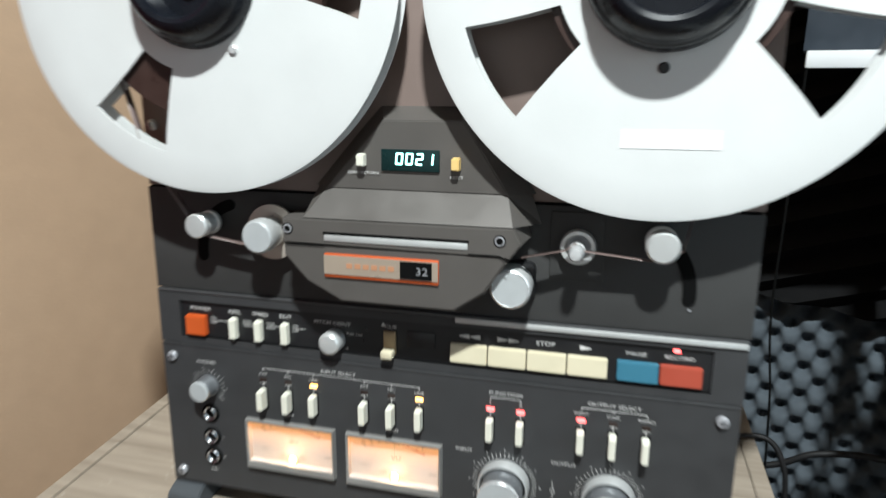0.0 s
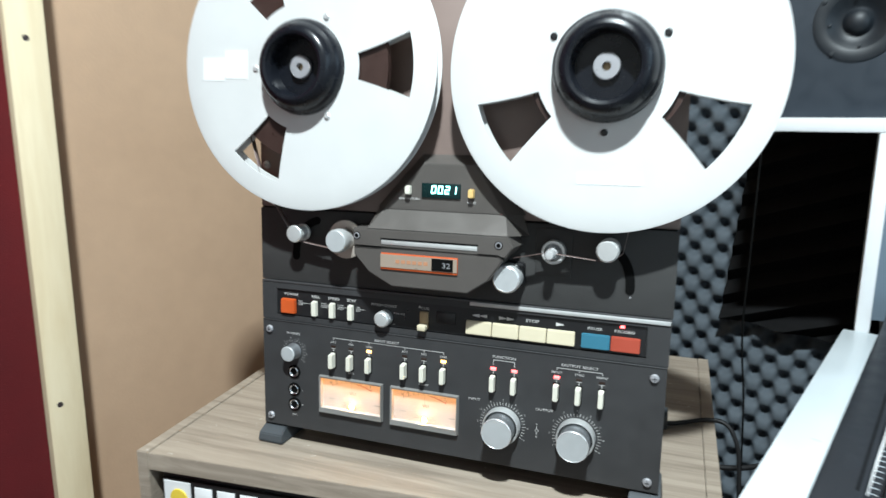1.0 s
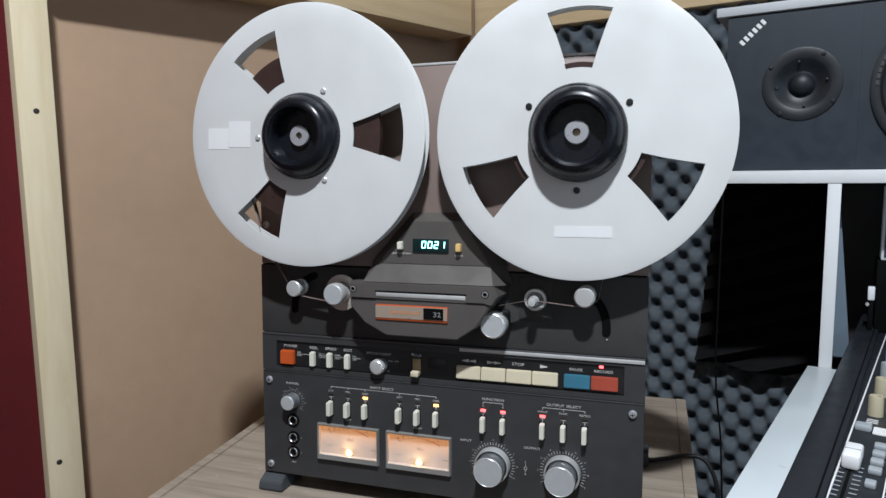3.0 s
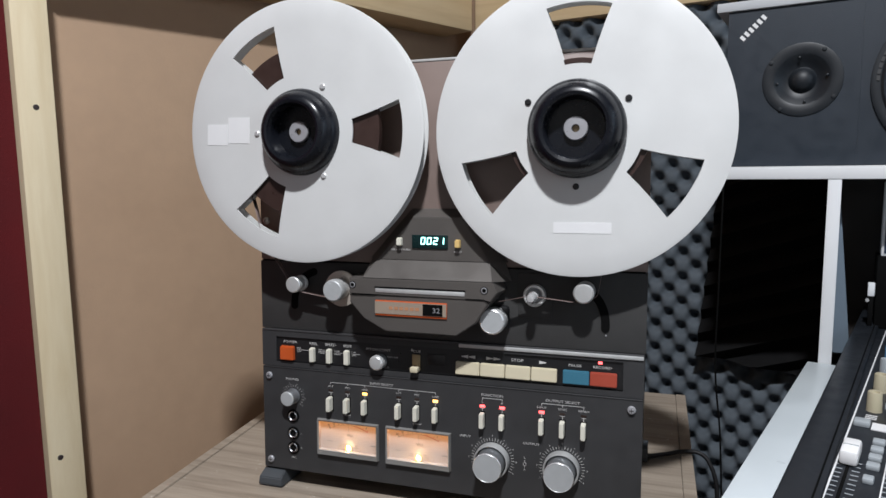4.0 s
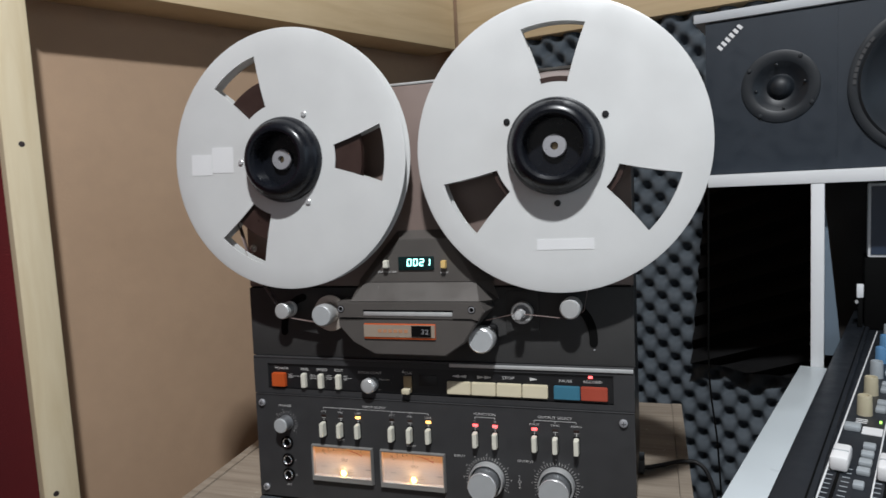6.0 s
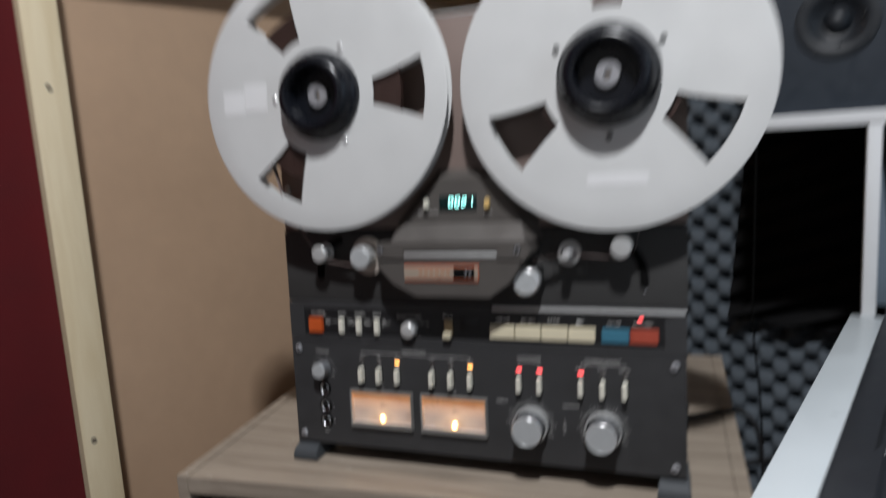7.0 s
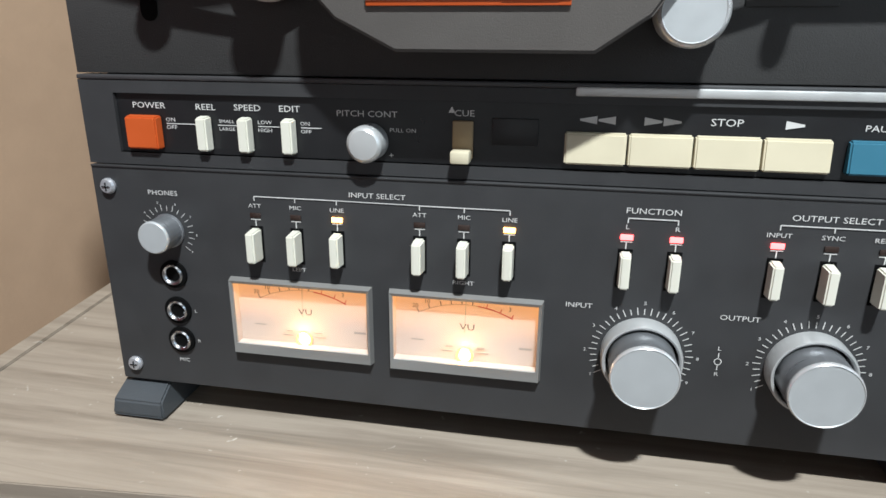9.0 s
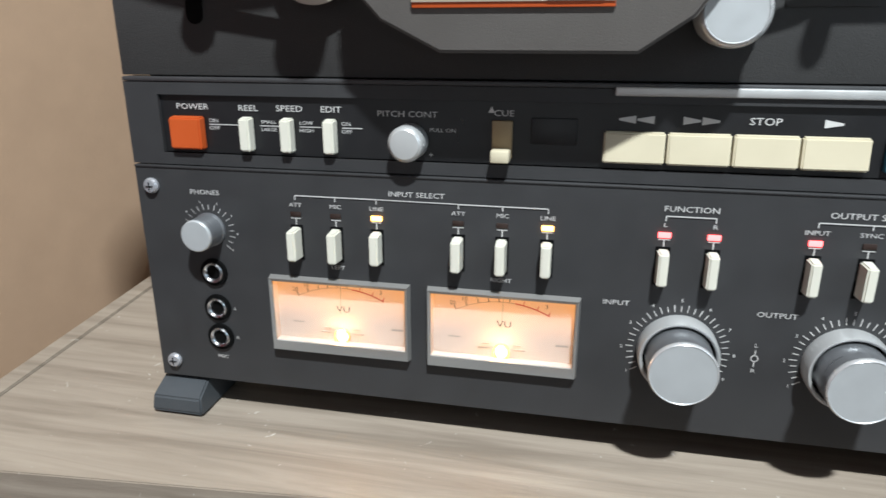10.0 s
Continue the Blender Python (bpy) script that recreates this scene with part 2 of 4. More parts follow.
def prism(bm, outline, y0, y1):
    """A slab between y0 and y1 with an outline of (x, z) pairs."""
    a = [bm.verts.new((x, y0, z)) for x, z in outline]
    b = [bm.verts.new((x, y1, z)) for x, z in outline]
    bm.faces.new(a)
    bm.faces.new(b[::-1])
    k = len(a)
    for i in range(k):
        bm.faces.new((a[i], a[(i + 1) % k], b[(i + 1) % k], b[i]))
    return bm


def loft(bm, base, front):
    """Joins two outlines of (x, y, z) with equal counts, capped."""
    a = [bm.verts.new(p) for p in base]
    b = [bm.verts.new(p) for p in front]
    k = len(a)
    bm.faces.new(a[::-1])
    bm.faces.new(b)
    for i in range(k):
        bm.faces.new((a[i], a[(i + 1) % k], b[(i + 1) % k], b[i]))
    return bm


def finish(bm, name, material, smooth=True):
    bmesh.ops.recalc_face_normals(bm, faces=bm.faces[:])
    me = bpy.data.meshes.new(name)
    for f in bm.faces:
        f.smooth = smooth
    for e in bm.edges:
        if len(e.link_faces) == 2 and e.calc_face_angle(0) > 0.55:
            e.smooth = False
    bm.to_mesh(me)
    bm.free()
    me.materials.append(M[material])
    return me


def part(name, bm, material, parent, label=""):
    ob = new(name, finish(bm, name, material))
    ob.parent = parent
    if label:
        tagged(ob, label)
    return ob


def thing(name, label, category, m=None, group="", kind=""):
    ob = new(name)
    ob.empty_display_size = 0.05
    if m is not None:
        ob.matrix_world = m
    return tagged(ob, label, category, group, kind)


def solid(name, bm, material, label, category, m=None, kind="", group=""):
    ob = new(name, finish(bm, name, material))
    if m is not None:
        ob.matrix_world = m
    return tagged(ob, label, category, group, kind)


def text_bm(body, size, x, y, z, align="CENTER", squeeze=1.0, bold=0.0):
    cu = bpy.data.curves.new("lettering", "FONT")
    cu.body, cu.size, cu.align_x, cu.align_y, cu.offset, cu.resolution_u = body, size, align, "CENTER", bold, 2
    ob = bpy.data.objects.new("lettering", cu)
    scene.collection.objects.link(ob)
    ev = ob.evaluated_get(bpy.context.evaluated_depsgraph_get())
    me = bpy.data.meshes.new_from_object(ev)
    bm = bmesh.new()
    bm.from_mesh(me)
    bpy.data.objects.remove(ob)
    bpy.data.curves.remove(cu)
    bpy.data.meshes.remove(me)
    for v in bm.verts:
        v.co = (x + v.co.x * squeeze, y, z + v.co.y)
    return bm


def lettering(body, size, x, y, z, parent, align="CENTER", material="ink", squeeze=1.25, label="", bold=0.0):
    ob = part("lettering", text_bm(body, size, x, y, z, align, squeeze, bold), material, parent, label)
    return ob


def strip(bm, x0, z0, x1, z1, y, w):
    """A thin printed line, facing the viewer's side, with a hair of thickness."""
    d = Vector((x1 - x0, 0, z1 - z0))
    d.normalize()
    nrm = Vector((-d.z, 0, d.x)) * (w / 2)
    p, q = Vector((x0, y, z0)), Vector((x1, y, z1))
    bm.faces.new([bm.verts.new(c) for c in (p - nrm, q - nrm, q + nrm, p + nrm)])
    return bm


def tube(name, points, radius, material, parent=None, cyclic=False):
    cu = bpy.data.curves.new(name, "CURVE")
    cu.dimensions, cu.bevel_depth, cu.bevel_resolution, cu.resolution_u = "3D", radius, 4, 10
    sp = cu.splines.new("BEZIER")
    sp.bezier_points.add(len(points) - 1)
    for bp, c in zip(sp.bezier_points, points):
        bp.co = c
        bp.handle_left_type = bp.handle_right_type = "AUTO"
    ob = bpy.data.objects.new(name, cu)
    scene.collection.objects.link(ob)
    me = bpy.data.meshes.new_from_object(ob.evaluated_get(bpy.context.evaluated_depsgraph_get()))
    bpy.data.objects.remove(ob)
    bpy.data.curves.remove(cu)
    me.materials.clear()
    me.materials.append(M[material])
    for f in me.polygons:
        f.use_smooth = True
    out = new(name, me)
    out.parent = parent
    return out


# ---- room ----
WALL, BACK, BEAM = -0.09, 0.79, 0.748
solid("floor", B(-2.6, 2.2, -2.6, 1.2, -0.1, 0.0), "carpet", "grey-brown carpeted floor", "floor", ROOM, "structure")
# unseen ceiling, right and front walls, added pale to bounce fill light
solid("ceiling", B(-2.6, 2.2, -2.6, 1.2, 2.25, 2.35), "plaster", "unseen pale ceiling added to bounce light", "ceiling", ROOM, "structure")
solid("wall_left", B(-0.18, WALL, 0.0265, 1.05, 0.0, 2.25), "mdf", "bare brown MDF board wall", "wall", LEFT, "structure")
solid("wall_left_red", B(-0.18, -0.02, -2.5, -0.0228, 0.0, 2.25), "redcloth", "dark red cloth-covered wall", "wall", LEFT, "structure")
solid("wall_back", B(-0.60, 2.2, BACK + 0.06, BACK + 0.14, 0.0, 2.25), "mdf", "brown board wall behind the foam", "wall", ROOM, "structure")
solid("wall_right", B(2.0, 2.1, -2.4, BACK + 0.06, 0.0, 2.25), "plaster", "unseen side wall added to bounce light", "wall", ROOM, "structure")
solid("wall_front", B(-2.3, 2.0, -2.4, -2.3, 0.0, 2.25), "plaster", "unseen wall behind the viewer, added to bounce light", "wall", ROOM, "structure")

post = thing("wall_post", "pale knotty pine upright batten on the wall", "timber", LEFT, kind="structure")
part("batten", B(-0.12, 0.0, -0.0225, 0.0208, 0.0, 2.25, bev=0.002), "pine", post)
for z, v in ((1.0595, -0.0018), (0.594, -0.0082)):
    part("knot", lathe(bmesh.new(), [(0, 0), (0.0035, 0.0005), (0.0045, 0.002)], 0, 0, 16), "blackink", post).matrix_local = pose(0.0008, v, z, 0, 0, 90)

solid("beam_left", B(-0.12, -0.0008, 0.0225, 0.846, 1.269, 1.42, bev=0.002), "pine_h", "pale pine beam along the board wall", "beam", LEFT, "structure")
solid("beam_back", B(-0.345, 2.0, BEAM, 0.83, 1.2712, 1.42, bev=0.002), "pine_h", "pale pine beam above the foam", "beam", ROOM, "structure")


def height_sheet(name, x0, x1, z0, z1, nx, nz, fn):
    xs, zs = np.linspace(x0, x1, nx), np.linspace(z0, z1, nz)
    verts = [(x, fn(x, z), z) for z in zs for x in xs]
    faces = [(j * nx + i, j * nx + i + 1, (j + 1) * nx + i + 1, (j + 1) * nx + i) for j in range(nz - 1) for i in range(nx - 1)]
    me = bpy.data.meshes.new(name)
    me.from_pydata(verts, [], faces)
    for f in me.polygons:
        f.use_smooth = True
    return me


PITCH = 0.0345


def crate(x, z):
    u, v = (x + z) / (PITCH * 1.414), (x - z) / (PITCH * 1.414)
    s = (math.cos(2 * math.pi * u) + math.cos(2 * math.pi * v)) / 2
    return BACK - 0.031 * (1 - ((1 - s) / 2) ** 2.2)


foam = height_sheet("foam_panel", -0.365, 1.3, 0.02, 1.2705, 420, 315, crate)
foam.materials.append(M["foam"])
ob = new("foam_panel", foam)
ob.matrix_world = ROOM
tagged(ob, "blue-grey egg-crate acoustic foam on the wall", "acoustic foam", kind="structure")


RISE = 0.045   # height of one wedge ridge


def wedge(x, z):
    u = (z - 0.45 * x) / RISE
    return -0.020 - 0.024 * abs(2 * (u % 1.0) - 1)


wp = thing("black_foam_panel", "black wedge acoustic foam panel on the foam wall", "acoustic foam", ROOM @ pose(0.134, BACK - 0.031, 0.619, 0, 5.2, 0))
PX0, PX1, PZ0, PZ1 = 0.0, 0.62, 0.0, 0.60
part("backing", B(PX0, PX1, -0.0205, -0.001, PZ0, PZ1, bev=0.002), "blackfoam", wp)
for k in range(int((PZ0 - 0.45 * PX1) / RISE) - 1, int((PZ1 - 0.45 * PX0) / RISE) + 1):
    bm = bmesh.new()
    rows = []
    for i in range(41):
        x = PX0 + (PX1 - PX0) * i / 40
        zs = [min(max(0.45 * x + RISE * (k + j / 8), PZ0), PZ1) for j in range(9)]
        rows.append([bm.verts.new((x, wedge(x, z), z)) for z in zs])
    for p, q in zip(rows, rows[1:]):
        for j in range(8):
            if p[j + 1].co.z - p[j].co.z > 1e-6 or q[j + 1].co.z - q[j].co.z > 1e-6:
                bm.faces.new((p[j], q[j], q[j + 1], p[j + 1]))
    bmesh.ops.remove_doubles(bm, verts=bm.verts[:], dist=1e-6)
    bmesh.ops.delete(bm, geom=[v for v in bm.verts if not v.link_faces], context="VERTS")
    if bm.faces:
        part("ridge", bm, "blackfoam", wp)
    else:
        bm.free()

# unseen window, added only to give the side fill lamp a source
win = thing("added_window_1", "unseen white-framed window added to go with the side fill lamp", "window", ROOM, kind="structure")
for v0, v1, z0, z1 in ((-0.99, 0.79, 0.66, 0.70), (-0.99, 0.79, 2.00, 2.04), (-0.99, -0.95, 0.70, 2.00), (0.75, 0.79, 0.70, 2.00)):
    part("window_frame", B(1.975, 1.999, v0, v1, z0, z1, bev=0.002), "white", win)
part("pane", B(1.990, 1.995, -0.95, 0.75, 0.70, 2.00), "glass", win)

# ---- lamp ----
lamp = thing("ceiling_lamp", "small white ceiling lamp", "lamp", pose(*LAMP_AT))
part("housing", B(-0.09, 0.09, -0.07, 0.07, 0.004, 0.052, bev=0.004), "white", lamp)

# ---- cabinet ----
CT = 0.62


def board(bm, outline, z0, z1, bev=0.0008):
    """A level board between z0 and z1 with an outline of (x, y) pairs."""
    a = [bm.verts.new((x, y, z0)) for x, y in outline]
    b = [bm.verts.new((x, y, z1)) for x, y in outline]
    bm.faces.new(a[::-1])
    bm.faces.new(b)
    k = len(a)
    for i in range(k):
        bm.faces.new((a[i], a[(i + 1) % k], b[(i + 1) % k], b[i]))
    bmesh.ops.bevel(bm, geom=bm.edges[:], offset=bev, segments=2, affect="EDGES")
    return bm


# the outline is skewed to fit the camera's view: front and left side turned to the deck
CL, CR, TH = ((-0.318, -0.078), (-0.352, 0.435)), ((0.264, -0.030), (0.262, 0.435)), 0.0135


def across(t, d):
    """A point at depth d (0 front, 1 back), t from the left side to the right side."""
    l, r = ([p[0][k] + (p[1][k] - p[0][k]) * d for k in (0, 1)] for p in (CL, CR))
    return (l[0] + (r[0] - l[0]) * t, l[1] + (r[1] - l[1]) * t)


cab = thing("rack_cabinet", "grey-brown oak laminate cabinet with an open front", "cabinet")
part("top_board", board(bmesh.new(), [across(0.0240, 0), across(0.9760, 0), across(0.9760, 1), across(0.0240, 1)], CT - 0.020, CT - 0.0008, 0.0006), "oak", cab)
for t0, t1 in ((0.0, 0.0232), (0.9768, 1.0)):
    part("side_panel", board(bmesh.new(), [across(t0, 0), across(t1, 0), across(t1, 1), across(t0, 1)], 0.0, CT), "oak", cab)
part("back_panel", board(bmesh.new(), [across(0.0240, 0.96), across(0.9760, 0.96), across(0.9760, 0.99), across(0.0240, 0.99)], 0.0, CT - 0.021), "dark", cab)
part("bottom_board", board(bmesh.new(), [across(0.0240, 0.04), across(0.9760, 0.04), across(0.9760, 0.955), across(0.0240, 0.955)], 0.04, 0.06), "oak", cab)
rack = thing("rack_unit", "black equipment case with a printed sign inside the cabinet", "equipment", pose(-0.318, -0.078, 0, 0, 0, 4.7) @ pose(0.322, 0.066, 0))
part("case", B(-0.300, 0.240, -0.056, 0.30, 0.06, 0.594, bev=0.003), "black", rack)
sign = part("sign", B(-0.297, 0.10, -0.060, -0.0565, 0.545, 0.590, bev=0.0006), "sign", rack, "black sign with white bars and a yellow badge")
part("badge", B(-0.294, -0.262, -0.0615, -0.0602, 0.548, 0.588), "signwhite", sign)
part("badge_mark", lathe(bmesh.new(), [(0, -0.0632), (0.010, -0.0630), (0.0105, -0.0617)], -0.276, 0.570, 24), "signyellow", sign)
for k in range(6):
    x0 = -0.257 + 0.027 * k
    part("sign_bar", B(x0, x0 + 0.021, -0.0615, -0.0602, 0.557, 0.585, bev=0.0005), "signwhite", sign)
part("sign_line", B(-0.288, -0.10, -0.0615, -0.0602, 0.549, 0.5515), "signwhite", sign)

# ---- tape deck ----
deck = thing("tape_deck", "charcoal open-reel tape deck with silver knobs and lit meters", "tape deck", TIP)
part("chassis", B(-0.2045, 0.2045, 0.0125, 0.225, 0.642, 1.078, bev=0.003), "black", deck)
part("top_panel", B(-0.2088, 0.2082, 0.0, 0.008, 0.8768, 1.083, bev=0.0012), "brown", deck, "brown-grey painted top plate")
part("transport_panel", B(-0.2088, 0.2082, -0.0012, 0.008, 0.7994, 0.8755, bev=0.0005), "mid", deck)
part("top_edge", B(-0.2085, 0.2079, -0.0004, 0.0078, 1.0832, 1.0858, bev=0.0006), "alu", deck, "bright metal edge along the top plate")
part("panel_seam", B(-0.2065, 0.2060, -0.0014, 0.007, 0.8756, 0.8767), "dark", deck)
# one metal ledge in two tones: its lit right part painted as a bar
part("trim_strip", B(-0.2078, 0.2072, -0.0036, 0.008, 0.7966, 0.7988, bev=0.0007), "strip", deck, "dark-toned metal trim strip")
part("trim_lit_bar", B(0.0250, 0.2066, -0.0046, -0.0031, 0.7936, 0.7974, bev=0.0007), "alu", deck, "bright bar painting in the lit right part of the trim")

# control strip: a frame round a sunk black floor
bm = bmesh.new()
for x0, x1, z0, z1 in ((-0.2078, 0.2072, 0.7905, 0.7964), (-0.2078, 0.2072, 0.7566, 0.7625), (-0.2078, -0.1900, 0.7625, 0.7905), (0.1880, 0.2072, 0.7625, 0.7905)):
    box(bm, x0, x1, -0.003, 0.008, z0, z1)
bmesh.ops.remove_doubles(bm, verts=bm.verts[:], dist=0.00001)
part("control_frame", bm, "panel", deck)
part("control_floor", B(-0.1899, 0.1879, -0.0010, 0.0075, 0.7627, 0.7903), "black", deck)
bm = bmesh.new()
for x0, x1, z0, z1 in ((-0.2070, 0.2066, 0.7008, 0.7555), (-0.2070, 0.2066, 0.6385, 0.6655), (-0.2070, -0.1362, 0.6655, 0.7008), (-0.0661, -0.0544, 0.6655, 0.7008), (0.0154, 0.2066, 0.6655, 0.7008)):
    box(bm, x0, x1, -0.004, 0.012, z0, z1)
bmesh.ops.remove_doubles(bm, verts=bm.verts[:], dist=0.00001)
part("amplifier_panel", bm, "panel", deck, "charcoal painted lower control panel")
part("panel_lip", B(-0.2070, 0.2066, -0.0046, 0.004, 0.7548, 0.7560, bev=0.0004), "panel", deck)
F = -0.0042  # face of the lower panel
C = -0.0012   # face of the control floor


def cross_screw(x, z, y=F, r=0.0040):
    s = part("screw", lathe(bmesh.new(), [(r, y), (r, y - 0.0012), (r * 0.8, y - 0.0024), (0, y - 0.0028)], x, z, 20), "trim", deck)
    bm = bmesh.new()
    box(bm, x - r * 0.5, x + r * 0.5, y - 0.0031, y - 0.0022, z - 0.0002, z + 0.0002)
    box(bm, x - 0.0002, x + 0.0002, y - 0.00305, y - 0.0022, z - r * 0.5, z + r * 0.5)
    part("screw_slot", bm, "dark", s)


for x in (-0.1985, 0.1965):
    for z in (0.648, 0.7455):
        cross_screw(x, z)

# feet
for s in (-1, 1):
    x0, x1 = sorted((s * 0.2105, s * 0.1800))
    fb = bmesh.new()
    side = ((0.034, 0.6200), (-0.0130, 0.6200), (-0.0138, 0.6212), (-0.0126, 0.6290), (-0.0112, 0.6305), (0.0020, 0.6383), (0.034, 0.6415))
    loft(fb, [(x0, y, z) for y, z in side], [(x1, y, z) for y, z in side])
    for v in fb.verts:
        v.co.x += (0.0022 if v.co.x < (x0 + x1) / 2 else -0.0022) * (v.co.z - 0.62) / 0.02
    bmesh.ops.bevel(fb, geom=fb.edges[:], offset=0.0009, segments=2, affect="EDGES")
    part("foot", fb, "foot", deck, "slate grey rubber foot")
    part("rear_foot", B(x0, x1, 0.17, 0.2, 0.6275, 0.644, bev=0.001), "foot", deck)


def push_button(x0, x1, z0, z1, depth, material, name, base=C, tilt=0.0):
    bm = bmesh.new()
    loft(bm, [(x0, base, z0), (x1, base, z0), (x1, base, z1), (x0, base, z1)],
         [(x0 + 0.0004, base - depth - tilt, z0 + 0.0004), (x1 - 0.0004, base - depth - tilt, z0 + 0.0004),
          (x1 - 0.0004, base - depth, z1 - 0.0006), (x0 + 0.0004, base - depth, z1 - 0.0006)])
    bmesh.ops.bevel(bm, geom=bm.edges[:], offset=0.0007, segments=2, affect="EDGES")
    return part(name, bm, material, deck)


push_button(-0.1838, -0.1668, 0.7645, 0.7805, 0.0052, "orange", "power_button")
for x in (-0.1440, -0.1233, -0.1020):
    push_button(x - 0.0029, x + 0.0029, 0.7645, 0.7808, 0.0058, "ivory", "slide_switch")
for k in range(4):
    x0 = 0.0215 + 0.0261 * k
    key = push_button(x0, x0 + 0.0257, 0.7652, 0.7790, 0.0030, "cream", "transport_key", tilt=0.0015)
push_button(0.1310, 0.1566, 0.7652, 0.7790, 0.0030, "blue", "pause_key", tilt=0.0015)
push_button(0.1570, 0.1826, 0.7652, 0.7790, 0.0030, "red", "record_key", tilt=0.0015)

# cue lever in its housing, whose tan has the head cover's shade painted in
part("cue_housing", B(-0.0265, -0.0175, -0.0032, -0.0011, 0.7655, 0.7820, bev=0.0005), "tan", deck)
part("cue_lever", B(-0.0262, -0.0178, -0.0110, -0.0033, 0.7645, 0.7700, bev=0.0009), "cream", deck)
part("indicator_window", B(-0.0095, 0.0105, -0.0019, -0.0009, 0.7720, 0.7835, bev=0.0004), "black", deck)


def knob(x, z, rings, name, material="alu", y=F, seg=48):
    return part(name, lathe(bmesh.new(), [(0, y)] + [(r, y + d) for r, d in rings], x, z, seg), material, deck)


knob(-0.0640, 0.7715, [(0.0082, 0), (0.0081, -0.0098), (0.0077, -0.0108), (0.0064, -0.0118), (0, -0.0124)], "pitch_knob", y=C)
ph = knob(-0.1692, 0.7240, [(0.0088, 0), (0.0086, -0.0010), (0.0082, -0.0012), (0.0081, -0.0118), (0.0079, -0.0123)], "phones_knob", "side")
part("knob_face", lathe(bmesh.new(), [(0.0081, F - 0.0118), (0.0079, F - 0.0126), (0.0074, F - 0.0130), (0, F - 0.0131)], -0.1692, 0.7240, 48), "face", ph)
for x in (0.0612, 0.1315):
    k = knob(x, 0.6800, [(0.0178, 0), (0.0177, -0.0080), (0.0172, -0.0094), (0.0166, -0.0095), (0.0158, -0.0088), (0.0156, -0.0012)], "level_ring")
    part("ring_gap", lathe(bmesh.new(), [(0.0156, F - 0.0013), (0.0138, F - 0.0013)], x, 0.6800, 48), "dark", k)
    cap = part("level_knob", lathe(bmesh.new(), [(0, F - 0.001), (0.0145, F - 0.001), (0.0143, F - 0.0212), (0.0145, F - 0.0215)], x, 0.6800, 64), "side", k)
    part("knob_rim", lathe(bmesh.new(), [(0.0145, F - 0.0215), (0.0147, F - 0.0230), (0.0144, F - 0.0237), (0.0140, F - 0.0240)], x, 0.6800, 64), "chrome", cap)
    part("knob_face", lathe(bmesh.new(), [(0.0140, F - 0.0240), (0.0137, F - 0.0237), (0, F - 0.0237)], x, 0.6800, 64), "face", cap)

# dial scales
INK = F - 0.0003


def dial(x, z, r0, r1, a0, a1, count, numbers=None, rn=0.0, size=0.0028, w=0.0005):
    bm = bmesh.new()
    for i in range(count):
        a = math.radians(a0 + (a1 - a0) * i / (count - 1))
        rr = r1 if i % 2 else r1 + 0.0006
        strip(bm, x + r0 * math.cos(a), z + r0 * math.sin(a), x + rr * math.cos(a), z + rr * math.sin(a), INK, w)
    part("dial_scale", bm, "ink", deck)
    for i, word in enumerate(numbers or []):
        a = math.radians(a0 + (a1 - a0) * i / (len(numbers) - 1))
        lettering(word, size, x + rn * math.cos(a), INK, z + rn * math.sin(a), deck, squeeze=1.1)


for x in (0.0612, 0.1315):
    dial(x, 0.6800, 0.0194, 0.0222, 210, -30, 31, [str(i) for i in range(1, 10)], 0.0247, 0.0023, 0.0004)
dial(-0.1688, 0.7235, 0.0110, 0.0135, 215, -40, 19, [str(i) for i in range(2, 10)], 0.0152, 0.0017, 0.0003)

# jacks
for z in (0.7012, 0.6815, 0.6648):
    j = part("jack_ring", lathe(bmesh.new(), [(0.0055, F), (0.0055, F - 0.0018), (0.0050, F - 0.0026), (0.0043, F - 0.0022), (0.0036, F - 0.0010), (0.0035, F - 0.0002)], -0.1690, z, 40), "steel", deck)
    part("jack_hole", lathe(bmesh.new(), [(0.0037, F - 0.0010), (0, F - 0.0006)], -0.1690, z, 24), "dark", j)
    part("jack_washer", lathe(bmesh.new(), [(0.0074, F), (0.0072, F - 0.0012), (0.0055, F - 0.0013)], -0.1690, z, 32), "dark", j)

# lower row of switches and their lamps
SW = [(-0.1215, "ATT", "led_off"), (-0.1010, "MIC", "led_off"), (-0.0805, "LINE", "led_amber"),
      (-0.0410, "ATT", "led_off"), (-0.0205, "MIC", "led_off"), (0.0, "LINE", "led_amber"),
      (0.0505, "L", "led_red"), (0.0710, "R", "led_red"),
      (0.1110, "INPUT", "led_red"), (0.1315, "SYNC", "led_off"), (0.1520, "REPRO", "led_off")]
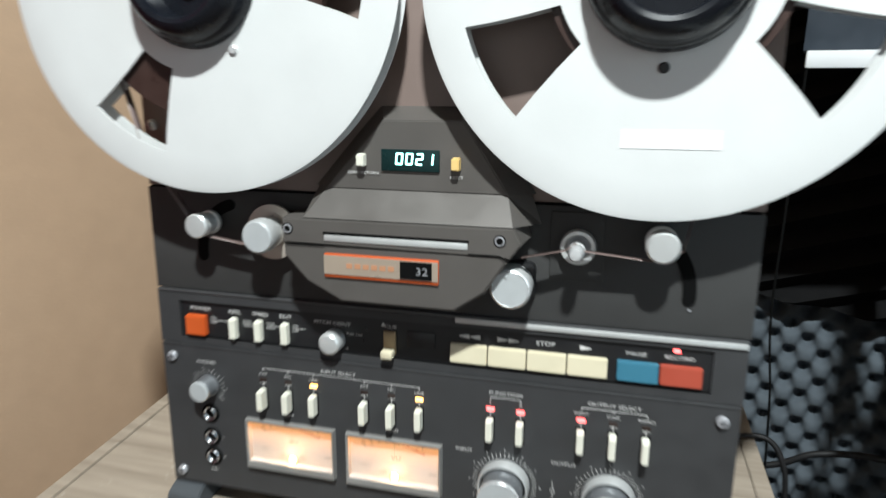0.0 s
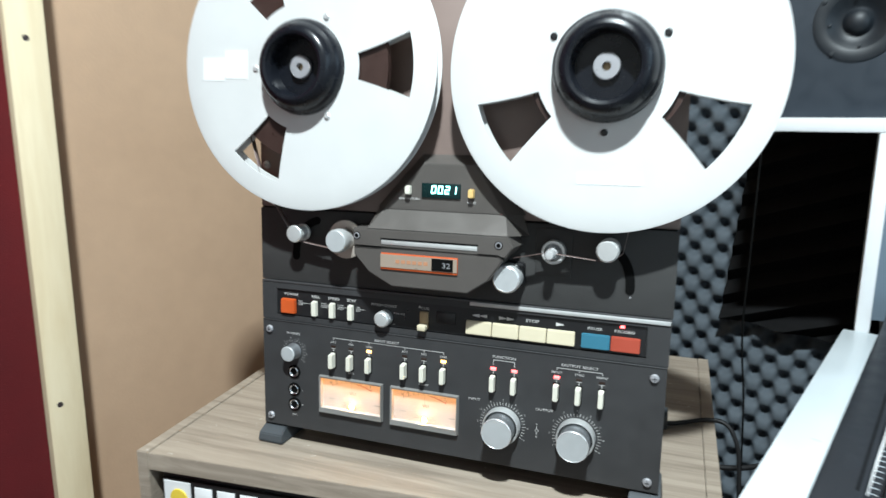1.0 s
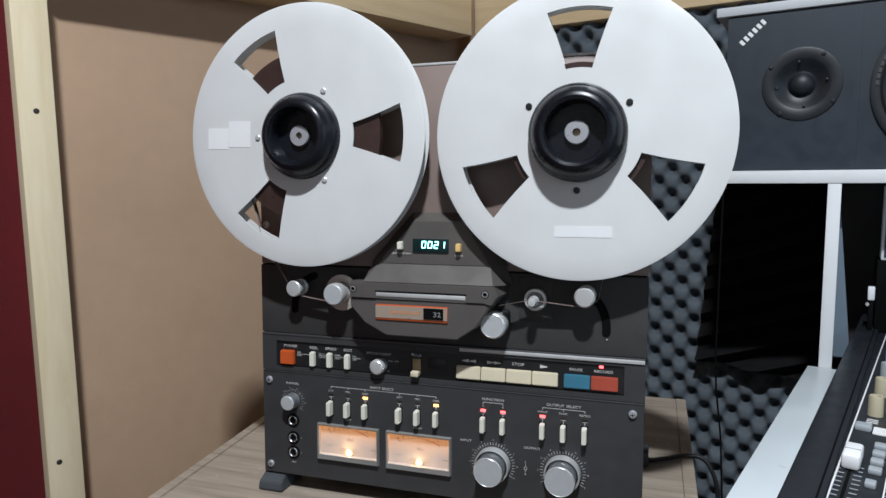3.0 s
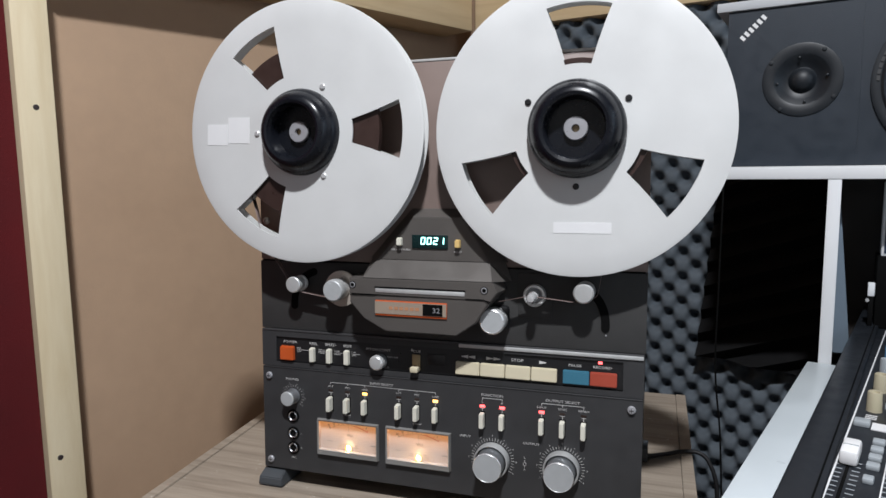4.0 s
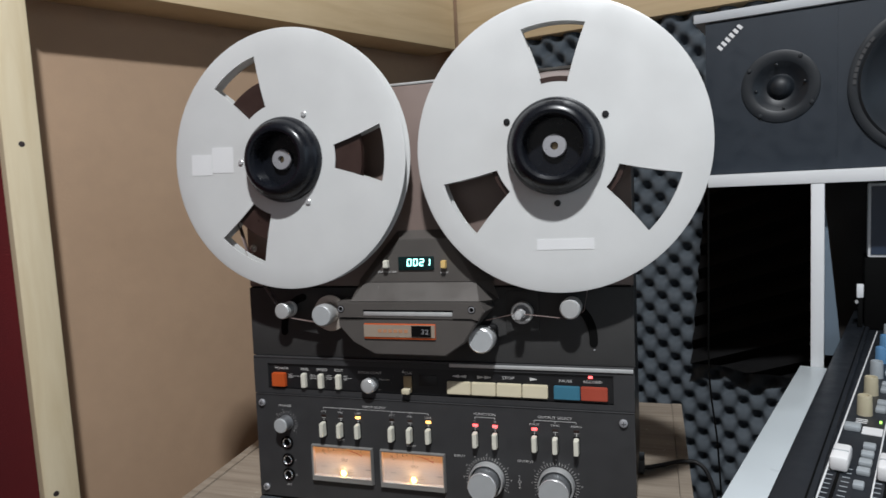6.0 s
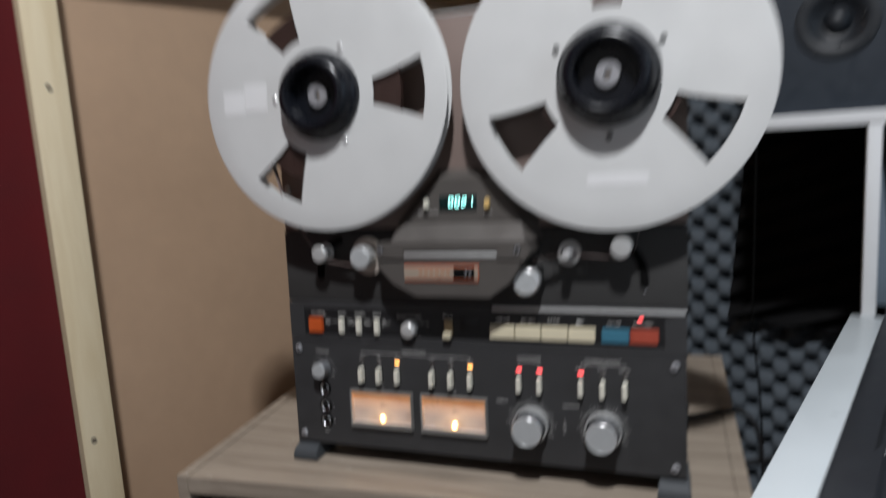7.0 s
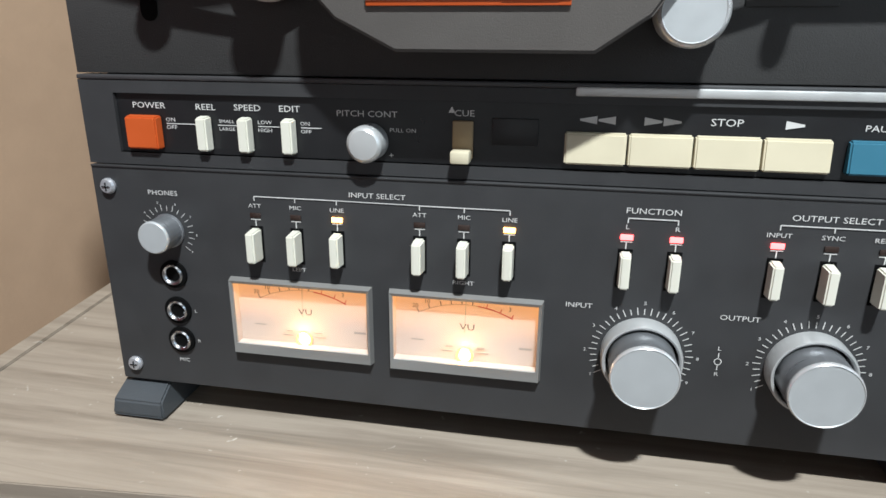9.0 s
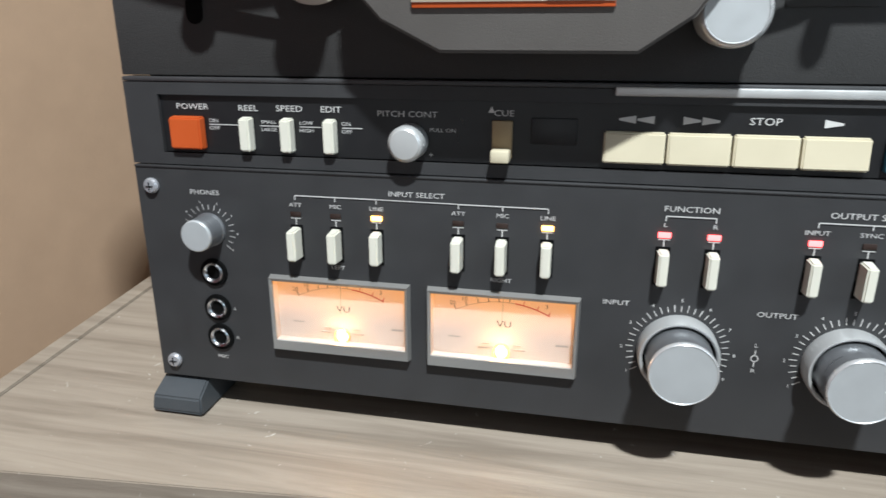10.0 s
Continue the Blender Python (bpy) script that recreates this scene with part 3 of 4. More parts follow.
for x, word, led in SW:
    up = -0.0008 if word in ("ATT", "MIC", "SYNC", "REPRO") else 0.0
    slot = part("switch_slot", B(x - 0.0031, x + 0.0031, F - 0.0002, F + 0.001, 0.7115, 0.7293), "dark", deck)
    push_button(x - 0.0025, x + 0.0025, 0.7125, 0.7285, 0.0072 - up * 2, "ivory", "slide_switch", base=F - 0.0001)
    part("signal_lamp", B(x - 0.0027, x + 0.0027, F - 0.0008, F, 0.7335, 0.7360, bev=0.0003), led, deck, {"led_off": "unlit dark red lamp", "led_amber": "lit amber lamp", "led_red": "lit red lamp"}[led])
    lettering(word, 0.0028, x, INK, 0.7393, deck)
    bm = bmesh.new()
    strip(bm, x, 0.7295, x, 0.7327, INK, 0.0005)
    strip(bm, x - 0.0025, 0.7327, x + 0.0025, 0.7327, INK, 0.0004)
    part("printed_line", bm, "ink", deck)


def bracket(xs, z, drop=0.0022):
    bm = bmesh.new()
    strip(bm, min(xs), z, max(xs), z, INK, 0.0005)
    for x in xs:
        strip(bm, x, z, x, z - drop, INK, 0.0005)
    part("printed_bracket", bm, "ink", deck)


bracket((-0.1215, -0.1010, -0.0805), 0.7440)
bracket((-0.0410, -0.0205, 0.0), 0.7437)
bm = strip(bmesh.new(), -0.0805, 0.7440, -0.0410, 0.7438, INK, 0.0004)
part("printed_line", bm, "ink", deck)
bracket((0.0505, 0.0710), 0.7433)
bracket((0.1110, 0.1315, 0.1520), 0.7437)
for word, x, z, s in (("PHONES", -0.1695, 0.7432, 0.0034), ("INPUT SELECT", -0.0610, 0.7470, 0.0034), ("FUNCTION", 0.0607, 0.7465, 0.0036), ("OUTPUT SELECT", 0.1315, 0.7470, 0.0036),
                      ("LEFT", -0.1010, 0.7085, 0.0028), ("RIGHT", -0.0205, 0.7080, 0.0028), ("INPUT", 0.0325, 0.7015, 0.0034), ("OUTPUT", 0.1010, 0.7010, 0.0034),
                      ("MIC", -0.1690, 0.6530, 0.0028), ("L", -0.1592, 0.6815, 0.0024), ("R", -0.1592, 0.6648, 0.0024), ("L", 0.0945, 0.6860, 0.0026), ("R", 0.0945, 0.6735, 0.0026)):
    lettering(word, s, x, INK, z, deck)
bm = bmesh.new()
strip(bm, 0.0945, 0.6840, 0.0945, 0.6815, INK, 0.0004)
strip(bm, 0.0945, 0.6780, 0.0945, 0.6755, INK, 0.0004)
for i in range(12):
    a, b = 2 * math.pi * i / 12, 2 * math.pi * (i + 1) / 12
    strip(bm, 0.0945 + 0.0015 * math.cos(a), 0.6797 + 0.0015 * math.sin(a), 0.0945 + 0.0015 * math.cos(b), 0.6797 + 0.0015 * math.sin(b), INK, 0.0004)
part("printed_mark", bm, "ink", deck)

# writing on the control strip
INC = C - 0.0003
for word, x, z, s in (("POWER", -0.1728, 0.7848, 0.0040), ("REEL", -0.1436, 0.7846, 0.0040), ("SPEED", -0.1226, 0.7848, 0.0040), ("EDIT", -0.1020, 0.7848, 0.0040),
                      ("PITCH CONT", -0.0655, 0.7836, 0.0038), ("PULL ON", -0.0490, 0.7768, 0.0024), ("+", -0.0545, 0.7655, 0.0036), ("CUE", -0.0215, 0.7850, 0.0038),
                      ("STOP", 0.0855, 0.7840, 0.0042), ("PAUSE", 0.1425, 0.7833, 0.0036), ("RECORD", 0.1685, 0.7833, 0.0036),
                      ("ON", -0.1622, 0.7784, 0.0026), ("OFF", -0.1619, 0.7748, 0.0026), ("SMALL", -0.1335, 0.7784, 0.0022), ("LARGE", -0.1335, 0.7748, 0.0022),
                      ("LOW", -0.1145, 0.7784, 0.0024), ("HIGH", -0.1145, 0.7748, 0.0024), ("ON", -0.0948, 0.7784, 0.0024), ("OFF", -0.0945, 0.7748, 0.0024)):
    lettering(word, s, x, INC, z, deck)
bm = bmesh.new()
for x0, x1 in ((-0.1645, -0.1472), (-0.1380, -0.1270), (-0.1178, -0.1072), (-0.0968, -0.0870)):
    strip(bm, x0, 0.7766, x1, 0.7766, INC, 0.0004)
part("printed_line", bm, "ink", deck)


def arrow(x, z, w, h, s):
    bm = bmesh.new()
    pts = [(x - s * w / 2, z - h / 2), (x + s * w / 2, z - h * 0.12), (x + s * w / 2, z + h * 0.12), (x - s * w / 2, z + h / 2)]
    bm.faces.new([bm.verts.new((px, INC, pz)) for px, pz in pts])
    part("printed_arrow", bm, "ink", deck)


for x, s in ((0.0310, -1), (0.0385, -1), (0.0570, 1), (0.0645, 1), (0.1110, 1)):
    arrow(x, 0.7838, 0.0070, 0.0034, s)
bm = bmesh.new()
bm.faces.new([bm.verts.new(c) for c in ((-0.0285, INC, 0.7852), (-0.0255, INC, 0.7852), (-0.0270, INC, 0.7880))])
part("printed_arrow", bm, "ink", deck)
part("record_lamp", B(0.1645, 0.1685, C - 0.0012, C, 0.7868, 0.7892, bev=0.0004), "led_red", deck, "lit red recording lamp")


# meters
def vu_meter(x0, x1, z0, z1):
    bm = bmesh.new()
    yf, yb = F - 0.0042, F
    top, side, bot = 0.0023, 0.0021, 0.0056
    ins = (x0 + side, x1 - side, z0 + bot, z1 - top)
    o = [(x0, z0), (x1, z0), (x1, z1), (x0, z1)]
    i1 = [(ins[0], ins[2]), (ins[1], ins[2]), (ins[1], ins[3]), (ins[0], ins[3])]
    vo = [bm.verts.new((x, yb, z)) for x, z in o]
    vf = [bm.verts.new((x + (0.0008 if x == x0 else -0.0008), yf, z + (0.0008 if z == z0 else -0.0008))) for x, z in o]
    vi = [bm.verts.new((x, yf + 0.0006, z)) for x, z in i1]
    vb = [bm.verts.new((x, 0.0040, z)) for x, z in i1]
    for p, q in ((vo, vf), (vf, vi), (vi, vb)):
        for k in range(4):
            bm.faces.new((p[k], p[(k + 1) % 4], q[(k + 1) % 4], q[k]))
    me = part("vu_meter", bm, "meterframe", deck, "lit level meter in a grey bezel")
    yc = -0.0022
    well = bmesh.new()
    e = 0.00015
    q0 = [well.verts.new((x + (e if x == ins[0] else -e), yf + 0.0018, z + (e if z == ins[2] else -e))) for x, z in i1]
    q1 = [well.verts.new((v.co.x, yc + 0.0008, v.co.z)) for v in q0]
    for k in range(4):
        well.faces.new((q0[k], q0[(k + 1) % 4], q1[(k + 1) % 4], q1[k]))
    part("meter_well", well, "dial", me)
    part("meter_card", B(ins[0] + 0.0003, ins[1] - 0.0003, yc, yc + 0.0012, ins[2] + 0.0003, ins[3] - 0.0003), "dial", me, "cream scale card with a painted-in warm glow")
    xc, zc = (x0 + x1) / 2, ins[2] - 0.0186
    w = x1 - x0
    yi = yc - 0.0002
    bm, br = bmesh.new(), bmesh.new()
    R = 0.0480
    for a0, a1, target in ((119, 83, bm), (83, 62, br)):
        for k in range(10):
            a, b = math.radians(a0 + (a1 - a0) * k / 10), math.radians(a0 + (a1 - a0) * (k + 1) / 10)
            strip(target, xc + R * math.cos(a), zc + R * math.sin(a), xc + R * math.cos(b), zc + R * math.sin(b), yi, 0.00016 if target is bm else 0.0006)
    for a in (118, 111, 104, 98, 92, 86):
        a = math.radians(a)
        strip(bm, xc + R * math.cos(a), zc + R * math.sin(a), xc + (R + 0.0022) * math.cos(a), zc + (R + 0.0022) * math.sin(a), yi, 0.00042)
    for a in (78, 70, 63):
        a = math.radians(a)
        strip(br, xc + R * math.cos(a), zc + R * math.sin(a), xc + (R + 0.0022) * math.cos(a), zc + (R + 0.0022) * math.sin(a), yi, 0.00042)
    part("scale_black", bm, "scaleink", me)
    part("scale_red", br, "redink", me)
    for word, a in (("20", 118), ("10", 111), ("7", 104), ("5", 98), ("3", 92), ("0", 79), ("3", 66)):
        t = math.radians(a)
        part("lettering", text_bm(word, 0.0031, xc + (R + 0.0037) * math.cos(t), yi, zc + (R + 0.0036) * math.sin(t)), "scaleink", me)
    part("lettering", text_bm("VU", 0.0046, xc + 0.001, yi, ins[2] + 0.0178, squeeze=1.25), "scaleink", me)
    bm = bmesh.new()
    box(bm, ins[0] + 0.008, ins[0] + 0.0140, yi, yi + 0.0001, ins[2] + 0.0090, ins[2] + 0.0096)
    box(bm, ins[1] - 0.0085, ins[1] - 0.0025, yi, yi + 0.0001, ins[2] + 0.0085, ins[2] + 0.0096)
    part("maker_mark", bm, "markink", me)
    bm = strip(bmesh.new(), xc - 0.0002, ins[2] + 0.0150, xc + 0.0004, zc + R + 0.0024, yi - 0.0008, 0.00025)
    part("needle", bm, "tan", me)
    part("bulb", lathe(bmesh.new(), [(0, 0), (0.0020, 0.0003), (0.0028, 0.0014), (0.0028, 0.0022)], xc, ins[2] + 0.0030, 24, yc - 0.0024), "bulb", me, "glowing warm bulb")
    part("bulb_hood", lathe(bmesh.new(), [(0.0037, 0.0022), (0.0037, 0.0008), (0.0043, 0.0008), (0.0043, 0.0022)], xc, ins[2] + 0.0032, 24, yc - 0.0024), "amber", me)
    bm = bmesh.new()
    for s in (-1, 1):
        for z, l in ((0.0046, 0.0115), (0.0070, 0.0095)):
            p, q = sorted((xc + s * 0.0058, xc + s * l))
            box(bm, p, q, yc - 0.0006, yc - 0.0001, ins[2] + z, ins[2] + z + 0.0005)
    part("bulb_bracket", bm, "markink", me)
    pane = part("pane", B(ins[0] - 0.0010, ins[1] + 0.0010, yf + 0.0012, yf + 0.0018, ins[2] - 0.0010, ins[3] + 0.0010), "glass", me)
    pane.visible_shadow = False
    bl = bpy.data.lights.new("meter_bulb_light", "POINT")
    bl.energy, bl.color, bl.shadow_soft_size = 0.0230, (1.0, 0.60, 0.27), 0.0026
    lo = new("meter_bulb_light", bl)
    lo.parent = deck
    lo.location = (xc, yc - 0.0034, ins[2] + 0.0060)


vu_meter(-0.1378, -0.0645, 0.6620, 0.7025)
vu_meter(-0.0560, 0.0170, 0.6615, 0.7025)

# head cover: lower door, upper shell with a sloping shoulder, counter housing
HF = -0.032
base_y = -0.0032
lo_out = [(-0.0835, 0.8475), (-0.0835, 0.8395), (-0.0680, 0.8230), (-0.0440, 0.8110), (0.0310, 0.8110), (0.0500, 0.8240), (0.0640, 0.8450), (0.0600, 0.8482)]
bm = bmesh.new()
loft(bm, [(x, base_y, z) for x, z in lo_out], [(x, HF, z) for x, z in lo_out])
bmesh.ops.bevel(bm, geom=[e for e in bm.edges if all(v.co.y < -0.025 for v in e.verts)], offset=0.0012, segments=2, affect="EDGES")
door = part("head_door", bm, "cover", deck)
up_out = [(-0.0870, 0.8650), (-0.0870, 0.8482), (0.0605, 0.8488), (0.0650, 0.8455), (0.0745, 0.8560), (0.0700, 0.8655)]
up_front = [(-0.0835, 0.8645), (-0.0835, 0.8482), (0.0605, 0.8488), (0.0648, 0.8460), (0.0720, 0.8560), (0.0670, 0.8652)]
bm = bmesh.new()
loft(bm, [(x, base_y, z) for x, z in up_out], [(x, HF - 0.0006, z) for x, z in up_front])
bmesh.ops.bevel(bm, geom=[e for e in bm.edges if all(v.co.y < -0.025 for v in e.verts)], offset=0.0008, segments=2, affect="EDGES")
part("head_cover", bm, "cover", deck)
bm = bmesh.new()
sh = [(-0.0690, HF, 0.8652), (0.0665, HF, 0.8658), (0.0605, -0.0165, 0.8825), (-0.0590, -0.0165, 0.8825)]
sb = [(-0.0780, base_y, 0.8640), (0.0800, base_y, 0.8640), (0.0720, base_y, 0.8860), (-0.0680, base_y, 0.8860)]
loft(bm, sb, sh)
part("cover_shoulder", bm, "cover", deck, "sloping grey metal shoulder of the head cover")
bm = bmesh.new()
hb = [(-0.0720, base_y, 0.8826), (0.0760, base_y, 0.8826), (0.0400, 0.002, 0.9360), (-0.0270, 0.002, 0.9360)]
hf = [(-0.0590, -0.0165, 0.8827), (0.0605, -0.0165, 0.8827), (0.0320, -0.0160, 0.9265), (-0.0190, -0.0160, 0.9265)]
loft(bm, hb, hf)
bmesh.ops.bevel(bm, geom=[e for e in bm.edges if all(v.co.y < -0.014 for v in e.verts)], offset=0.0006, segments=2, affect="EDGES")
part("counter_housing", bm, "cover", deck, "grey metal counter housing")
YB = -0.0168
part("cover_slot", B(-0.0545, 0.0395, HF - 0.0012, HF + 0.004, 0.8508, 0.8550, bev=0.0005), "alu", deck, "pale metal strip in the head cover")
part("slot_shadow", B(-0.0552, 0.0402, HF - 0.0009, HF + 0.004, 0.8551, 0.8568), "dark", deck)
bad = part("badge_plate", B(-0.0545, 0.0215, HF - 0.0016, HF + 0.002, 0.8275, 0.8430, bev=0.0004), "orange", deck, "badge with silver face and orange border")
part("badge_face", B(-0.0545, 0.0213, HF - 0.0022, HF - 0.0014, 0.8296, 0.8420), "champagne", bad)
part("badge_window", B(-0.0030, 0.0175, HF - 0.0028, HF - 0.002, 0.8302, 0.8414), "dark", bad)
part("lettering", text_bm("32", 0.0070, 0.0112, HF - 0.0031, 0.8354, squeeze=1.2), "trim", bad)
bm = bmesh.new()
for k in range(6):
    x0 = -0.0390 + 0.0056 * k
    box(bm, x0, x0 + 0.0040, HF - 0.0024, HF - 0.0021, 0.8342, 0.8374)
part("badge_bars", bm, "badgeink", bad)
for outline in (((-0.0834, 0.8476), (-0.0545, 0.8478)), ((0.0400, 0.8484), (0.0590, 0.8484), (0.0645, 0.8445))):
    bm = bmesh.new()
    for p, q in zip(outline, outline[1:]):
        strip(bm, p[0], p[1], q[0], q[1], HF - 0.0010, 0.0009)
    part("door_seam", bm, "dark", deck)
for x in (-0.0800, 0.0590):
    s = part("cover_bolt", lathe(bmesh.new(), [(0.0030, HF - 0.0004), (0.0030, HF - 0.0013), (0.0022, HF - 0.0015), (0.0020, HF + 0.0005)], x, 0.8575, 24), "trim", deck)
    part("bolt_socket", lathe(bmesh.new(), [(0.0020, HF - 0.0011), (0, HF - 0.0011)], x, 0.8575, 6), "dark", s)
    part("bolt_recess", lathe(bmesh.new(), [(0.0038, HF - 0.0003), (0.0038, HF - 0.0009), (0.0030, HF - 0.001)], x, 0.8575, 24), "dark", s)

# counter window and buttons
win = part("counter_window", B(-0.0205, 0.0175, YB - 0.0012, YB + 0.003, 0.8952, 0.9088, bev=0.0005), "glow", deck, "dark glass counter window with lit teal digits")
SEG = {"0": "abcdef", "1": "bc", "2": "abged"}
for k, ch in enumerate("0021"):
    x, z, w, h, t = -0.0105 + 0.0066 * k, 0.9030, 0.0038, 0.0064, 0.0010
    bm = bmesh.new()
    lean = 0.10
    segs = {"a": (0, h, w, h), "g": (0, h / 2, w, h / 2), "d": (0, 0, w, 0), "f": (0, h / 2, 0, h), "e": (0, 0, 0, h / 2), "b": (w, h / 2, w, h), "c": (w, 0, w, h / 2)}
    for s in SEG[ch]:
        ax, az, bx, bz = segs[s]
        strip(bm, x + ax + lean * az, z - h / 2 + az, x + bx + lean * bz, z - h / 2 + bz, YB - 0.0015, t)
    part("digit", bm, "digit", win)
push_button(-0.0360, -0.0305, 0.8975, 0.9060, 0.006, "ivory", "return_button", base=YB)
push_button(0.0258, 0.0312, 0.8965, 0.9050, 0.006, "yellow", "reset_button", base=YB)
lettering("ZERO RETURN", 0.0026, -0.0330, YB - 0.0006, 0.8935, deck)
lettering("RESET", 0.0026, 0.0285, YB - 0.0006, 0.8923, deck)

# rollers, arms, slots
PF = -0.0014


def slot(points, w):
    """A rounded near-black slab along a curved line, painting in an opening's shade."""
    pts = [Vector((x, 0, z)) for x, z in points]
    left, right = [], []
    for i, p in enumerate(pts):
        t = (pts[min(i + 1, len(pts) - 1)] - pts[max(i - 1, 0)]).normalized()
        nrm = Vector((-t.z, 0, t.x)) * w
        left.append(p + nrm)
        right.append(p - nrm)
    t0, t1 = (pts[0] - pts[1]).normalized(), (pts[-1] - pts[-2]).normalized()
    n1 = Vector((-t1.z, 0, t1.x))
    cap1 = [pts[-1] + (n1 * math.cos(a) + t1 * math.sin(a)) * w for a in [math.pi * k / 6 for k in range(1, 6)]]
    n0 = Vector((-t0.z, 0, t0.x))
    cap0 = [pts[0] + (n0 * math.cos(a) + t0 * math.sin(a)) * w for a in [math.pi * k / 6 for k in range(1, 6)]]
    ring = left + cap1 + right[::-1] + cap0
    bm = prism(bmesh.new(), [(v.x, v.z) for v in ring], PF - 0.0006, PF + 0.001)
    part("arm_slot", bm, "dark", deck)


def curve(p0, p1, p2, p3, n=14):
    out = []
    for i in range(n + 1):
        u = i / n
        k = ((1 - u) ** 3, 3 * u * (1 - u) ** 2, 3 * u * u * (1 - u), u ** 3)
        out.append(tuple(sum(c * p[a] for c, p in zip(k, (p0, p1, p2, p3))) for a in (0, 1)))
    return out


slot(curve((-0.1412, 0.8650), (-0.1560, 0.8610), (-0.1665, 0.8470), (-0.1662, 0.8265)), 0.0040)
slot(curve((0.1560, 0.8560), (0.1660, 0.8500), (0.1715, 0.8360), (0.1705, 0.8215)), 0.0040)
part("panel_mark", lathe(bmesh.new(), [(0.0009, PF - 0.0007), (0, PF - 0.0008)], 0.1712, 0.8150, 12), "trim", deck)


def roller(x, z, y0, prof, name, material="alu"):
    return part(name, lathe(bmesh.new(), [(0, PF)] + [(r, y) for r, y in prof] + [(0, prof[-1][1] - 0.0003)], x, z, 40), material, deck)


r = roller(-0.1545, 0.8530, 0, [(0.0030, PF), (0.0030, -0.006), (0.0084, -0.006), (0.0086, -0.0085), (0.0070, -0.0090), (0.0070, -0.0185), (0.0085, -0.0188), (0.0085, -0.0205), (0.0080, -0.0207), (0.0080, -0.0212), (0.0086, -0.0214), (0.0086, -0.0240), (0.0077, -0.0250)], "tension_roller")
r = roller(0.1518, 0.8578, 0, [(0.0030, PF), (0.0030, -0.006), (0.0094, -0.006), (0.0095, -0.0085), (0.0078, -0.0090), (0.0078, -0.0185), (0.0094, -0.0188), (0.0094, -0.0208), (0.0089, -0.0210), (0.0089, -0.0215), (0.0096, -0.0217), (0.0096, -0.0248), (0.0082, -0.0266)], "tension_roller")
big = roller(-0.1045, 0.8495, 0, [(0.0070, PF), (0.0080, -0.0110), (0.0106, -0.0112), (0.0106, -0.0180), (0.0112, -0.0182), (0.0112, -0.0205), (0.0117, -0.0207), (0.0117, -0.0282), (0.0106, -0.0300)], "guide_roller")
part("guide_flange", lathe(bmesh.new(), [(0.0100, -0.0040), (0.0192, -0.0088), (0.0192, -0.0105), (0.0180, -0.0108), (0.0078, -0.0100)], -0.1040, 0.8492, 56), "brass", big)
part("roller_cap", lathe(bmesh.new(), [(0.0106, -0.0301), (0.0100, -0.0305), (0, -0.0306)], -0.1045, 0.8495, 40), "face", big)
part("guide_flange", lathe(bmesh.new(), [(0.0074, -0.0042), (0.0110, -0.0046), (0.0111, -0.0085), (0.0104, -0.0098), (0.0082, -0.0098), (0.0076, -0.0088), (0.0074, -0.0042)], 0.1033, 0.8512, 40), "alu", deck)
part("flange_recess", lathe(bmesh.new(), [(0.0078, -0.0050), (0.0030, -0.0050)], 0.1033, 0.8512, 32), "side", deck)
part("guide_plinth", B(0.0860, 0.1190, PF - 0.0010, PF + 0.001, 0.8280, 0.8720, bev=0.0004), "mid", deck)
part("guide_post", lathe(bmesh.new(), [(0, PF), (0.0040, PF), (0.0040, -0.015), (0.0050, -0.0152), (0.0050, -0.0178), (0.0042, -0.0180), (0.0042, -0.0190), (0.0046, -0.0192), (0.0046, -0.0270), (0.0034, -0.0295), (0, -0.0300)], 0.1033, 0.8512, 32), "chrome", deck)
pin = part("pinch_roller", lathe(bmesh.new(), [(0, PF), (0.0060, PF), (0.0060, -0.006), (0.0126, -0.006), (0.0126, -0.018), (0.0131, -0.0182), (0.0131, -0.0225), (0.0125, -0.0240)], 0.0645, 0.8260, 64), "alu", deck)
part("roller_rim", lathe(bmesh.new(), [(0.0125, -0.0240), (0.0121, -0.0246), (0.0112, -0.0252)], 0.0645, 0.8260, 64), "chrome", pin)
part("roller_cap", lathe(bmesh.new(), [(0.0112, -0.0252), (0.0109, -0.0249), (0, -0.0249)], 0.0645, 0.8260, 64), "face", pin)
part("pinch_arm", B(0.058, 0.078, -0.010, PF + 0.001, 0.8160, 0.8400, bev=0.004), "black", deck)

for x in (-0.2010, 0.1990):
    for z in (0.9200, 1.0660):
        s = part("panel_screw", lathe(bmesh.new(), [(0.0042, 0.0004), (0.0042, -0.0012), (0.0034, -0.0024), (0.0018, -0.0030), (0.0016, -0.0016), (0, -0.0016)], x, z, 24), "chrome", deck, "chrome screw holding the top plate")
# spindles and turntables
REELS = ((-0.1345, 1.0128), (0.1442, 1.0080))
for x, z in REELS:
    part("turntable", lathe(bmesh.new(), [(0, 0.0), (0.0420, 0.0), (0.0430, -0.004), (0.0430, -0.0170), (0, -0.0171)], x, z, 48), "black", deck)
    part("spindle", lathe(bmesh.new(), [(0, -0.0171), (0.0032, -0.0171), (0.0032, -0.0372), (0, -0.0376)], x, z, 24), "tan", deck)


